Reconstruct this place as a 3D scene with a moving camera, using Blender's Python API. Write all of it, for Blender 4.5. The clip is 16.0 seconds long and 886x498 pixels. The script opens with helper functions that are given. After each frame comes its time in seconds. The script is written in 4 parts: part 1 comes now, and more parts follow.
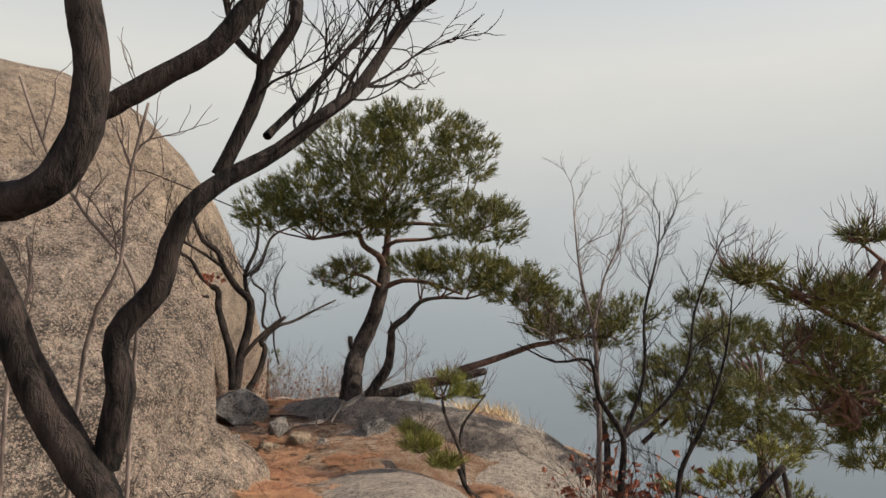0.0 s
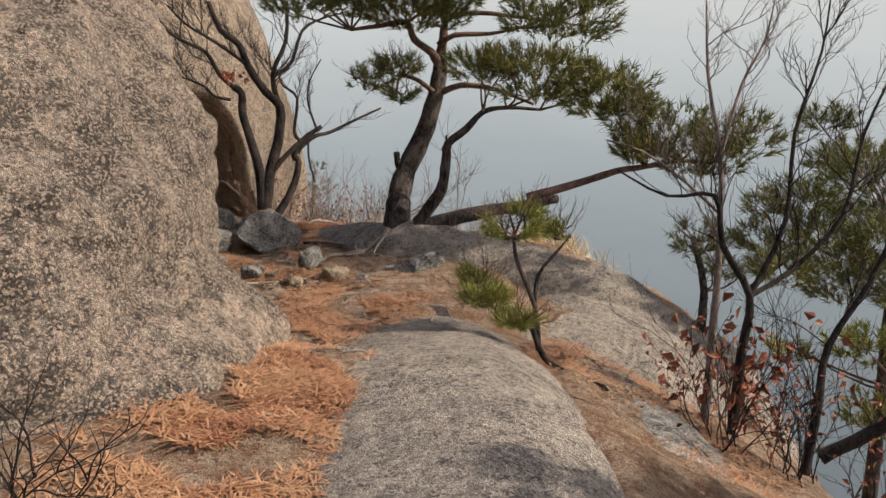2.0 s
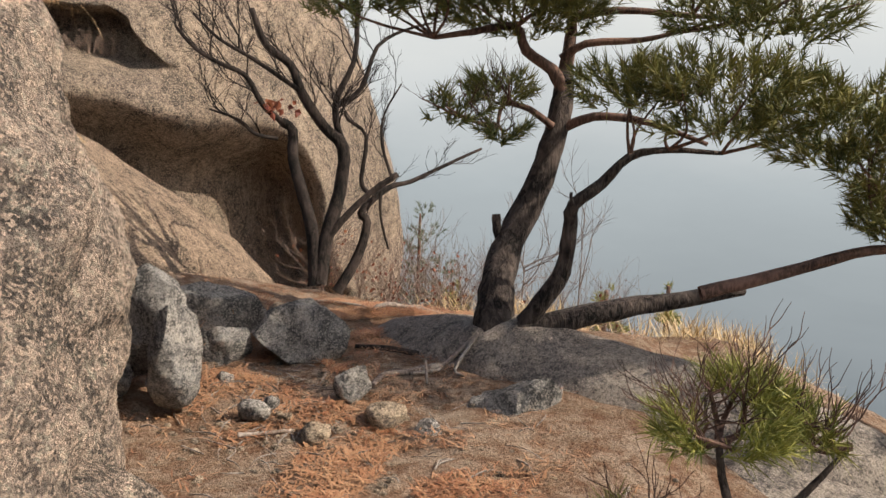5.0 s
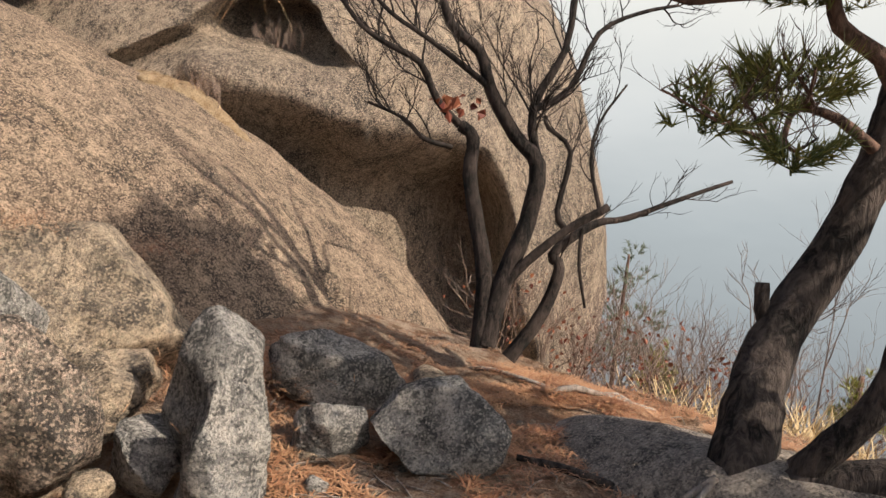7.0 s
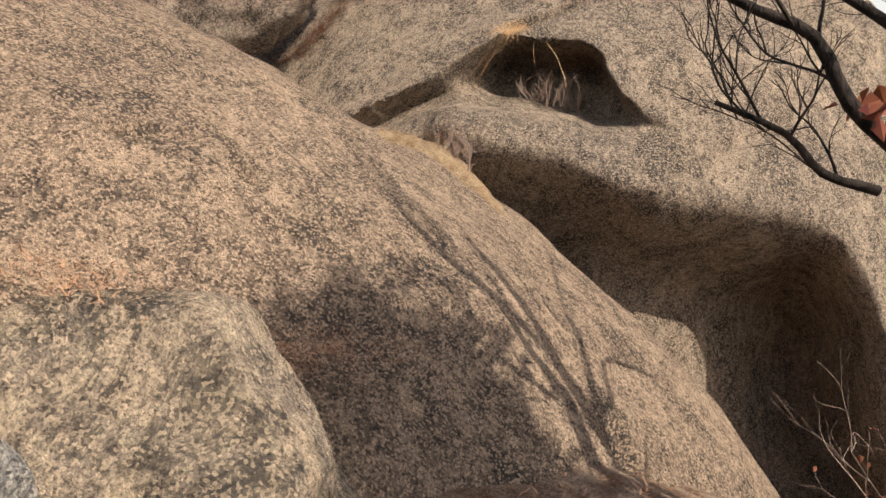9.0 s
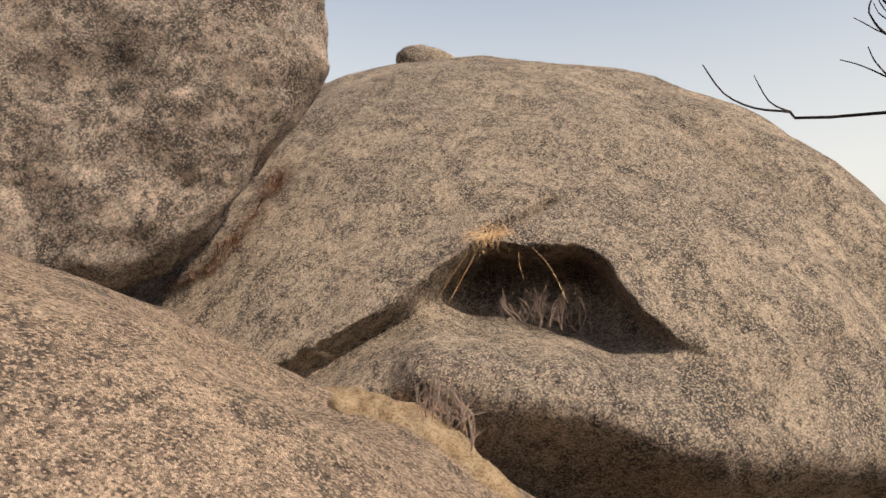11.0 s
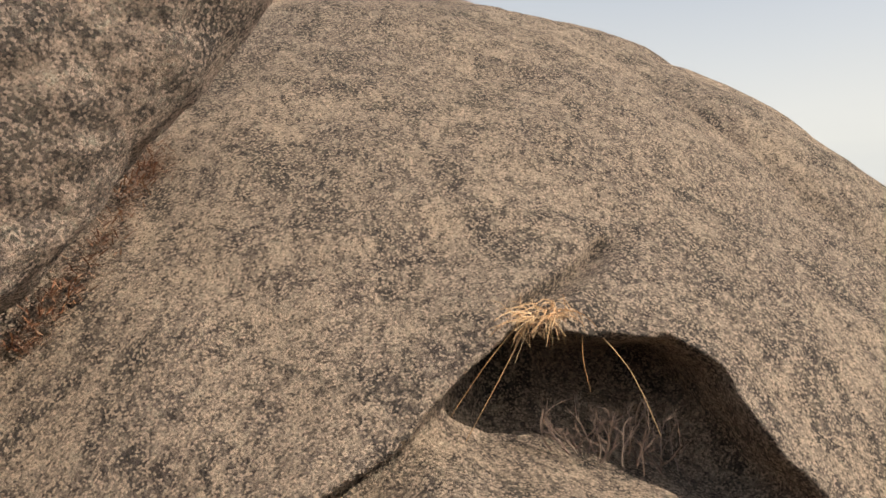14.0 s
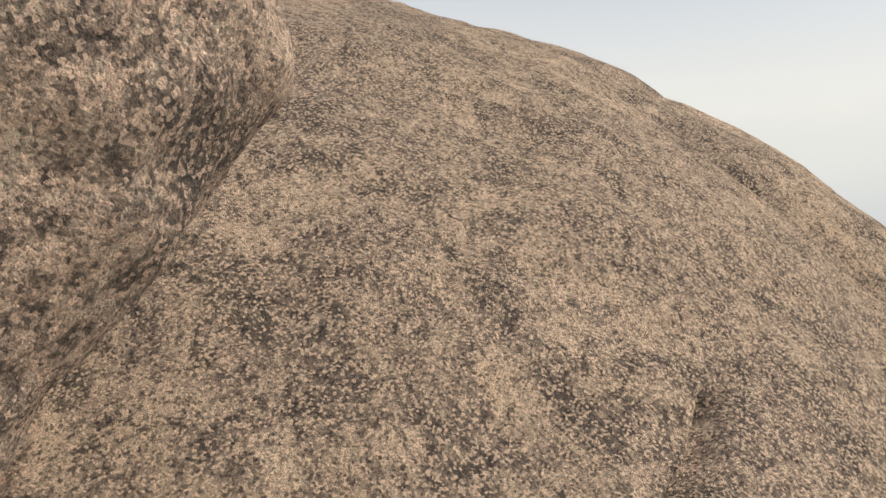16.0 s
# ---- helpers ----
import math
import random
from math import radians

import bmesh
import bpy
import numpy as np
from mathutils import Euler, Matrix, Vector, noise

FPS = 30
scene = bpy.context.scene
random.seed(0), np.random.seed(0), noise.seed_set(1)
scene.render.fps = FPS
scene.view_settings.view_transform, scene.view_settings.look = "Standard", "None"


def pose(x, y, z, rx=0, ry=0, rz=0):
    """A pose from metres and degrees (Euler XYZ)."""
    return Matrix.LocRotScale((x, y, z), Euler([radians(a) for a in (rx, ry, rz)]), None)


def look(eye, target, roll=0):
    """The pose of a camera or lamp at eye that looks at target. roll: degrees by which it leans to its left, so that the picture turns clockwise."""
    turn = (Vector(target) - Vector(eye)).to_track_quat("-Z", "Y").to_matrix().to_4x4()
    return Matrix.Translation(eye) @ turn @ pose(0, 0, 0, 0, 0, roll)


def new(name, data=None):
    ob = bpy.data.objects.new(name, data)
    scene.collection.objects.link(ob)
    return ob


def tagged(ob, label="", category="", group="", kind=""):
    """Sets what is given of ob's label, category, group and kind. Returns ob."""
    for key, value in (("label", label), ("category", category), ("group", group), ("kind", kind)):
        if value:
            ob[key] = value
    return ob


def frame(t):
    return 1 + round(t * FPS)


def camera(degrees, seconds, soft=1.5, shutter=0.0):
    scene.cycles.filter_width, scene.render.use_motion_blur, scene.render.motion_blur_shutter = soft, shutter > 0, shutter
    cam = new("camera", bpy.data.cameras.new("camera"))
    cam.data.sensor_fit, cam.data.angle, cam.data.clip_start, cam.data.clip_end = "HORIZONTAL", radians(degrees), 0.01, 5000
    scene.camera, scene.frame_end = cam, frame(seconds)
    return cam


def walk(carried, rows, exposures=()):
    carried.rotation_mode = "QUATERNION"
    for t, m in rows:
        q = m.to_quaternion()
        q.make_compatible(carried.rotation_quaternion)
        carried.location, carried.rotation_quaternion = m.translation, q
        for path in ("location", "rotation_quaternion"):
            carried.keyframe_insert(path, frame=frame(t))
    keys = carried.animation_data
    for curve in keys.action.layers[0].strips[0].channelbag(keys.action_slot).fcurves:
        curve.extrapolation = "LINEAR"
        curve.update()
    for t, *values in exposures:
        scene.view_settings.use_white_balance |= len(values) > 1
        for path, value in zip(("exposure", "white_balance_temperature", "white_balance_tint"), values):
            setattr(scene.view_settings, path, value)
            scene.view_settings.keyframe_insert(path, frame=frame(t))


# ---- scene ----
cam = camera(62.2, 16.0)
PATH = [
    (0, (-0.041, 0.85, 1.226), (-0.073, 2.847, 1.33), 0.8),
    (0.5, (-0.214, 1.295, 1.192), (-0.104, 3.292, 1.239), 1.5),
    (1, (-0.28, 1.749, 1.171), (-0.228, 3.746, 1.068), 2.0),
    (1.5, (-0.248, 2.288, 1.152), (-0.324, 4.264, 0.852), 2.2),
    (2, (-0.267, 2.748, 1.127), (-0.416, 4.702, 0.73), 2.3),
    (2.5, (-0.399, 3.204, 1.073), (-0.671, 5.153, 0.717), 2.5),
    (3, (-0.595, 3.574, 0.995), (-0.92, 5.524, 0.69), 0.8),
    (3.2, (-0.635, 3.733, 0.931), (-0.959, 5.685, 0.644), 0.2),
    (5.3, (-0.521, 6.112, 1.202), (-1.081, 8.003, 0.869), 3.2),
    (5.5, (-0.567, 6.316, 1.22), (-1.213, 8.178, 0.884), 4.1),
    (6, (-0.754, 6.785, 1.176), (-1.554, 8.589, 0.849), 5.4),
    (6.5, (-0.95, 7.297, 1.053), (-1.852, 9.056, 0.749), 5.9),
    (7, (-1.149, 7.704, 1.018), (-2.137, 9.421, 0.742), 5.8),
    (7.5, (-1.403, 8.159, 0.864), (-2.494, 9.819, 0.631), 5.4),
    (8, (-1.686, 8.568, 0.769), (-2.899, 10.148, 0.589), 4.8),
    (8.5, (-2.113, 8.969, 0.695), (-3.515, 10.392, 0.62), 2.7),
    (9, (-2.81, 9.468, 0.655), (-4.353, 10.74, 0.608), 6.9),
    (9.5, (-3.41, 9.766, 1.031), (-4.888, 11.113, 1.089), 5.7),
    (10, (-3.78, 9.969, 1.3), (-5.213, 11.337, 1.569), 4.8),
    (10.2, (-3.961, 10.053, 1.318), (-5.389, 11.409, 1.667), 4.6),
    (12.3, (-5.876, 10.318, 1.878), (-7.007, 11.922, 2.265), 0.3),
    (12.5, (-6.059, 10.464, 1.938), (-7.138, 12.106, 2.312), 0.7),
    (13, (-6.368, 10.852, 2.159), (-7.377, 12.545, 2.497), 1.8),
    (13.5, (-6.722, 11.079, 2.359), (-7.722, 12.785, 2.655), 2.9),
    (14, (-7.038, 11.274, 2.644), (-8.017, 13.001, 2.888), 3.8),
    (14.5, (-7.436, 11.482, 2.904), (-8.38, 13.233, 3.106), 4.1),
    (15, (-7.74, 11.667, 3.176), (-8.613, 13.458, 3.351), 4.0),
    (15.5, (-8.085, 11.832, 3.391), (-8.865, 13.665, 3.57), 3.1),
    (16, (-8.307, 11.984, 3.545), (-8.984, 13.856, 3.735), 1.9),
]
walk(cam, [(t, look(eye, target, roll)) for t, eye, target, roll in PATH], ((0.0, 0.0), (1.0, 0.05), (3.2, 0.28), (5.5, 0.36), (8.0, 0.42), (10.0, 0.36), (12.5, 0.2), (16.0, 0.26)))


# ---- light ----
def sky_world():
    w = bpy.data.worlds.new("hazy_sky")
    scene.world = w
    w.use_nodes = True
    nt = w.node_tree
    bg = nt.nodes["Background"]
    sky = nt.nodes.new("ShaderNodeTexSky")
    sky.sky_type, sky.sun_disc = "NISHITA", False
    sky.sun_elevation, sky.sun_rotation = radians(SUN_ELEV), radians(SUN_AZ)
    sky.air_density, sky.dust_density, sky.ozone_density = 1.0, 4.0, 1.0
    nt.links.new(sky.outputs[0], bg.inputs[0])
    bg.inputs[1].default_value = 0.15


SUN_ELEV, SUN_AZ = 40.0, 86.0
sky_world()
sun = new("sun", bpy.data.lights.new("sun", "SUN"))
sun.data.energy, sun.data.angle, sun.data.color = 5.0, radians(0.6), (1.0, 0.90, 0.775)
_e, _a = radians(SUN_ELEV), radians(SUN_AZ)
_sunway = Vector((math.sin(_a) * math.cos(_e), math.cos(_a) * math.cos(_e), math.sin(_e)))
sun.matrix_world = look(tuple(_sunway * 60), (0, 0, 0))


# ---- materials ----
class Nodes:
    """A small wrapper to write node materials in a few lines."""

    def __init__(self, name):
        self.mat = bpy.data.materials.new(name)
        self.mat.use_nodes = True
        self.nt = self.mat.node_tree
        self.out = self.nt.nodes["Principled BSDF"]
        self.co = self.add("ShaderNodeTexCoord").outputs["Object"]

    def add(self, kind):
        return self.nt.nodes.new(kind)

    def link(self, a, b):
        self.nt.links.new(a, b)

    def noise(self, scale, detail=4.0, rough=0.6, stretch=None, warp=0.0):
        n = self.add("ShaderNodeTexNoise")
        n.inputs["Scale"].default_value, n.inputs["Detail"].default_value = scale, detail
        n.inputs["Roughness"].default_value, n.inputs["Distortion"].default_value = rough, warp
        co = self.co
        if stretch:
            m = self.add("ShaderNodeMapping")
            m.inputs["Scale"].default_value = stretch
            self.link(co, m.inputs[0])
            co = m.outputs[0]
        self.link(co, n.inputs["Vector"])
        return n.outputs["Fac"]

    def cells(self, scale):
        n = self.add("ShaderNodeTexVoronoi")
        n.inputs["Scale"].default_value = scale
        self.link(self.co, n.inputs["Vector"])
        return n.outputs["Distance"], n.outputs["Color"]

    def ramp(self, fac, *stops):
        r = self.add("ShaderNodeValToRGB")
        while len(r.color_ramp.elements) < len(stops):
            r.color_ramp.elements.new(0.5)
        for e, (p, c) in zip(r.color_ramp.elements, stops):
            e.position, e.color = p, (*c, 1) if isinstance(c, tuple) else (c, c, c, 1)
        self.link(fac, r.inputs[0])
        return r.outputs[0]

    def mix(self, fac, a, b, how="MIX"):
        m = self.add("ShaderNodeMix")
        m.data_type, m.blend_type = "RGBA", how
        for s, v in ((m.inputs[0], fac), (m.inputs[6], a), (m.inputs[7], b)):
            if isinstance(v, tuple):
                s.default_value = (*v, 1)
            elif isinstance(v, float):
                s.default_value = v
            else:
                self.link(v, s)
        return m.outputs[2]

    def bump(self, height, dist, strength=1.0, normal=None):
        b = self.add("ShaderNodeBump")
        b.inputs["Strength"].default_value, b.inputs["Distance"].default_value = strength, dist
        self.link(height, b.inputs["Height"])
        if normal is not None:
            self.link(normal, b.inputs["Normal"])
        return b.outputs[0]

    def done(self, colour, rough=0.9, normal=None, spec=0.3):
        if isinstance(colour, tuple):
            self.out.inputs["Base Color"].default_value = (*colour, 1)
        else:
            self.link(colour, self.out.inputs["Base Color"])
        self.out.inputs["Roughness"].default_value = rough
        self.out.inputs["Specular IOR Level"].default_value = spec
        if normal is not None:
            self.link(normal, self.out.inputs["Normal"])
        return self.mat


def granite(name, pale, mid, dark, patch=0.45, grain=55.0, relief=0.012, streak=(1, 1, 1), lichen=(0.035, 0.035, 0.033), salt=0.65):
    """Weathered granite: broad stains, blotches, and crystals that stand proud of one another."""
    n = Nodes(name)
    big = n.noise(0.8, 5, 0.65, streak, 0.4)
    med = n.noise(4.5, 7, 0.72, streak, 0.4)
    blot = n.noise(15, 5, 0.78, streak, 0.3)
    fine = n.noise(grain, 3, 0.75)
    near, tint = n.cells(grain * 0.85)
    one = n.add("ShaderNodeSeparateColor")
    n.link(tint, one.inputs[0])
    base = n.mix(n.ramp(big, (0.42, 0.0), (0.58, 1.0)), pale, mid)
    base = n.mix(n.ramp(n.noise(0.33, 4, 0.6, None, 0.5), (0.46, 0.0), (0.62, 0.4)), base, dark)
    base = n.mix(n.ramp(med, (0.45, 0.0), (0.58, 0.8)), base, dark)
    base = n.mix(n.ramp(blot, (0.38, 0.85), (0.47, 0.0)), base, tuple(c * 0.38 for c in dark))
    base = n.mix(n.ramp(blot, (0.53, 0.0), (0.66, 0.6)), base, tuple(min(0.75, c * 1.35) for c in pale))
    stains = n.ramp(n.noise(2.3, 8, 0.78, streak, 0.8), (patch, 1.0), (patch + 0.08, 0.0))
    base = n.mix(n.mix(0.72, (0.0, 0.0, 0.0), stains), base, lichen)
    base = n.mix(n.ramp(one.outputs[0], (0.10, salt), (0.34, 0.0)), base, tuple(c * 0.22 for c in dark))
    base = n.mix(n.ramp(one.outputs[1], (0.58, 0.0), (0.84, salt)), base, tuple(c * 1.42 for c in pale))
    base = n.mix(n.ramp(fine, (0.36, 0.7), (0.46, 0.0)), base, tuple(c * 0.26 for c in dark))
    b = n.bump(med, relief * 5, 0.7)
    b = n.bump(blot, relief * 3.4, 1.0, b)
    b = n.bump(one.outputs[2], relief * 0.55, 0.9, b)
    b = n.bump(fine, relief * 1.5, 1.0, b)
    return n.done(base, 0.92, b, 0.2)


def bark(name, a, b_, scale=1.0, ridge=0.02):
    n = Nodes(name)
    g = n.noise(26 * scale, 5, 0.7, (1, 1, 0.28), 0.6)
    c = n.mix(n.ramp(g, (0.42, 0.0), (0.62, 1.0)), a, b_)
    c = n.mix(n.ramp(n.noise(4, 4), (0.45, 0.0), (0.7, 0.5)), c, tuple(min(0.5, v * 2.1) for v in b_))
    return n.done(c, 0.9, n.bump(g, ridge, 1.0), 0.2)


def foliage(name, a, b_, c_):
    n = Nodes(name)
    g = n.add("ShaderNodeNewGeometry").outputs["Random Per Island"]
    c = n.ramp(g, (0.0, a), (0.55, b_), (1.0, c_))
    c = n.mix(n.ramp(n.noise(2.2, 2), (0.4, 0.0), (0.65, 0.6)), c, c_)
    m = n.done(c, 0.55, None, 0.3)
    n.out.inputs["Transmission Weight"].default_value = 0.0
    n.out.inputs["Subsurface Weight"].default_value = 0.0
    return m


def soil(name, pale, mid, dark, light):
    n = Nodes(name)
    big = n.noise(0.8, 5, 0.65)
    med = n.noise(7, 6, 0.7)
    fine = n.noise(60, 4, 0.75)
    c = n.mix(n.ramp(big, (0.40, 0.0), (0.60, 1.0)), mid, pale)
    c = n.mix(n.ramp(med, (0.42, 0.0), (0.60, 0.9)), c, dark)
    c = n.mix(n.ramp(fine, (0.33, 0.8), (0.5, 0.0)), c, (0.06, 0.04, 0.03))
    c = n.mix(n.ramp(fine, (0.56, 0.0), (0.74, 0.6)), c, light)
    b = n.bump(fine, 0.03, 1.0, n.bump(n.noise(22, 5, 0.75), 0.05, 1.0, n.bump(med, 0.08, 0.8)))
    return n.done(c, 0.95, b, 0.1)


# Emission graded by height: haze and pale sky painted on a glowing shell.
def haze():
    n = Nodes("glowing_haze_backdrop")
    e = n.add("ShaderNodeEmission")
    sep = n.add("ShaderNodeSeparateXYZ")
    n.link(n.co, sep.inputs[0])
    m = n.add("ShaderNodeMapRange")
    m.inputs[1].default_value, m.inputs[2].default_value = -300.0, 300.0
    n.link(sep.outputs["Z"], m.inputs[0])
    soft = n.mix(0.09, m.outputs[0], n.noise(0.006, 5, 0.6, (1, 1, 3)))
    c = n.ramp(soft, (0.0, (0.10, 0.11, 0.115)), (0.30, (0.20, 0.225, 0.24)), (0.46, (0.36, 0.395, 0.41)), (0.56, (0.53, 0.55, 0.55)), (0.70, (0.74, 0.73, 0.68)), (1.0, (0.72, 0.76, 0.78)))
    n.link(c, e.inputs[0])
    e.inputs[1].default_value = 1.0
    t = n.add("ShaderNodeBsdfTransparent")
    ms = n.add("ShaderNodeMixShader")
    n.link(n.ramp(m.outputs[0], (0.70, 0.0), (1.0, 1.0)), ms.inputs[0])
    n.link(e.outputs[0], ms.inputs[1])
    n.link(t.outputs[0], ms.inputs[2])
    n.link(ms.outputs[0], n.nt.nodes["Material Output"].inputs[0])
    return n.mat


GRANITE_WALL = granite("weathered_granite", (0.68, 0.52, 0.40), (0.46, 0.36, 0.285), (0.19, 0.158, 0.138), 0.45, 100, 0.036, salt=0.5)
GRANITE_DOME = granite("dome_granite", (0.60, 0.462, 0.335), (0.345, 0.27, 0.21), (0.16, 0.126, 0.108), 0.42, 104, 0.026, (1, 1, 0.6))
GRANITE_OCHRE = granite("ochre_granite", (0.57, 0.415, 0.29), (0.37, 0.27, 0.19), (0.18, 0.13, 0.10), 0.41, 104, 0.022)
GRANITE_GREY = granite("grey_granite", (0.54, 0.49, 0.43), (0.38, 0.365, 0.345), (0.20, 0.195, 0.19), 0.43, 100, 0.016, salt=0.42)
GRANITE_PALE = granite("pale_granite", (0.50, 0.42, 0.34), (0.38, 0.32, 0.27), (0.24, 0.21, 0.19), 0.37, 92, 0.014, salt=0.45)
GRANITE_YELLOW = granite("yellow_granite", (0.60, 0.46, 0.32), (0.45, 0.355, 0.265), (0.24, 0.195, 0.16), 0.42, 100, 0.016, salt=0.4)
SOIL = soil("pine_needle_soil", (0.46, 0.35, 0.26), (0.34, 0.235, 0.16), (0.22, 0.115, 0.065), (0.62, 0.46, 0.31))
SAND = soil("sandy_earth", (0.62, 0.46, 0.29), (0.50, 0.36, 0.22), (0.34, 0.22, 0.12), (0.72, 0.56, 0.38))
HAZE = haze()
PINE_BARK = bark("pine_bark", (0.012, 0.010, 0.009), (0.085, 0.066, 0.056), 0.9, 0.05)
PINE_RED = bark("young_pine_bark", (0.05, 0.032, 0.025), (0.17, 0.10, 0.075), 1.4, 0.012)
OAK_BARK = bark("oak_bark", (0.008, 0.007, 0.006), (0.045, 0.033, 0.028), 1.0, 0.03)
TWIG_BARK = bark("twig_bark", (0.09, 0.07, 0.06), (0.22, 0.17, 0.145), 1.6, 0.006)
ROOT_BARK = bark("root_bark", (0.13, 0.095, 0.075), (0.34, 0.27, 0.22), 1.4, 0.01)
NEEDLES = foliage("pine_needles", (0.045, 0.058, 0.020), (0.105, 0.118, 0.032), (0.22, 0.195, 0.05))
NEEDLES_LIGHT = foliage("light_pine_needles", (0.10, 0.125, 0.025), (0.20, 0.21, 0.04), (0.32, 0.29, 0.07))
# Needles paled and greyed: distance haze is put into their colour.
NEEDLES_HAZE_TINT = foliage("haze_tinted_pine_needles", (0.075, 0.10, 0.065), (0.12, 0.145, 0.09), (0.17, 0.185, 0.12))
LITTER = foliage("dry_pine_needles", (0.17, 0.065, 0.032), (0.31, 0.135, 0.066), (0.45, 0.26, 0.14))
STRAW = foliage("dry_straw", (0.34, 0.22, 0.09), (0.52, 0.36, 0.17), (0.62, 0.48, 0.27))
DEAD_LEAF = foliage("dead_oak_leaf", (0.10, 0.022, 0.014), (0.19, 0.05, 0.025), (0.30, 0.11, 0.05))
DRY_GRASS = foliage("orange_dry_grass", (0.45, 0.22, 0.09), (0.60, 0.34, 0.16), (0.70, 0.50, 0.28))
BRUSH = foliage("dry_brush", (0.10, 0.065, 0.05), (0.20, 0.14, 0.11), (0.30, 0.22, 0.17))


# ---- building helpers ----
def part(name, bm, material, parent=None, label="", smooth=True):
    me = bpy.data.meshes.new(name)
    bm.to_mesh(me)
    bm.free()
    return finish(name, me, material, parent, label, smooth)


def finish(name, me, material, parent, label, smooth):
    me.materials.append(material)
    me.polygons.foreach_set("use_smooth", [smooth] * len(me.polygons))
    ob = new(name, me)
    if parent is not None:
        ob.parent = parent
    if label:
        ob["label"] = label
    return ob


def soup(name, verts, faces, material, parent=None, label="", smooth=False):
    me = bpy.data.meshes.new(name)
    me.from_pydata(verts, [], faces)
    return finish(name, me, material, parent, label, smooth)


def thing(name, label, category, group="", kind="", at=(0, 0, 0)):
    ob = new(name)
    ob.location = at
    return tagged(ob, label, category, group, kind)


def turned(zyx):
    a, b, c = (radians(v) for v in zyx)
    return Matrix.Rotation(a, 3, "Z") @ Matrix.Rotation(b, 3, "Y") @ Matrix.Rotation(c, 3, "X")


def gap(p, a, b):
    """Distance of p from the stretch a to b."""
    d = b - a
    return (p - a - d * max(0.0, min(1.0, (p - a).dot(d) / d.length_squared))).length


def rock(name, centre, radii, zyx, material, power=2.4, level=5, rough=0.05, size=1.0, seed=0, dents=(), facets=0.0, soft=2.0, grooves=(), squeeze=None, refine=(), carve=None, cuts=0):
    """A boulder: a squared ellipsoid, cut by flat faces, roughened, with dents (place, reach, depth, stretch), grooves and carved hollows; refine: (place, reach) where the mesh is finer."""
    bm = bmesh.new()
    bmesh.ops.create_icosphere(bm, subdivisions=level, radius=1.0)
    m, c = turned(zyx), Vector(centre)
    off = Vector((seed * 7.31, seed * 3.17, seed * 5.53))

    def body(co):
        d = co.normalized()
        d = d / (abs(d.x) ** power + abs(d.y) ** power + abs(d.z) ** power) ** (1 / power)
        return d, m @ Vector((d.x * radii[0], d.y * radii[1], d.z * radii[2]))

    for place, reach in refine:
        q = Vector(place)
        inside = {v for v in bm.verts if (body(v.co)[1] + c - q).length < reach}
        bmesh.ops.subdivide_edges(bm, edges=[e for e in bm.edges if e.verts[0] in inside and e.verts[1] in inside], cuts=1, use_grid_fill=True)
    rng = random.Random(seed * 13 + 5)
    planes = []
    for _ in range(cuts):
        n = Vector((rng.gauss(0, 1), rng.gauss(0, 1), rng.gauss(0, 0.8))).normalized()
        planes.append((n, rng.uniform(0.52, 0.80)))
    for v in bm.verts:
        d, p = body(v.co)
        out = (m @ Vector((d.x / radii[0], d.y / radii[1], d.z / radii[2]))).normalized()
        if planes:
            for n, o in planes:
                d = d - n * max(0.0, d.dot(n) - o) * 0.94
            p = m @ Vector((d.x * radii[0], d.y * radii[1], d.z * radii[2]))
        w = p + c
        q = w / size + off
        k = rough * (noise.fractal(q, 0.9, 2.1, 5) + 0.35 * noise.noise(q * 0.35))
        if facets:
            f = noise.voronoi(q * 0.8)[0]
            k += facets * (min(0.5, f[1] - f[0]) - 0.25)
        for place, reach, depth, stretch in dents:
            r = w - Vector(place)
            s = Vector((r.x / stretch[0], r.y / stretch[1], r.z / stretch[2])).length / reach
            if s < 1:
                k -= depth * (1 - s * s) ** soft
        for line, wide, depth in grooves:
            s = min(gap(w, Vector(a), Vector(b)) for a, b in zip(line, line[1:])) / wide
            if s < 1:
                k -= depth * (1 - s) ** 0.7
        p = p + out * k
        if carve:
            p = p + carve(w, out)
        if squeeze and (p + c).y > squeeze:
            p.y = squeeze + ((p + c).y - squeeze) * 0.22 - c.y
        v.co = p
    ob = part(name, bm, material)
    ob.location = c
    return ob


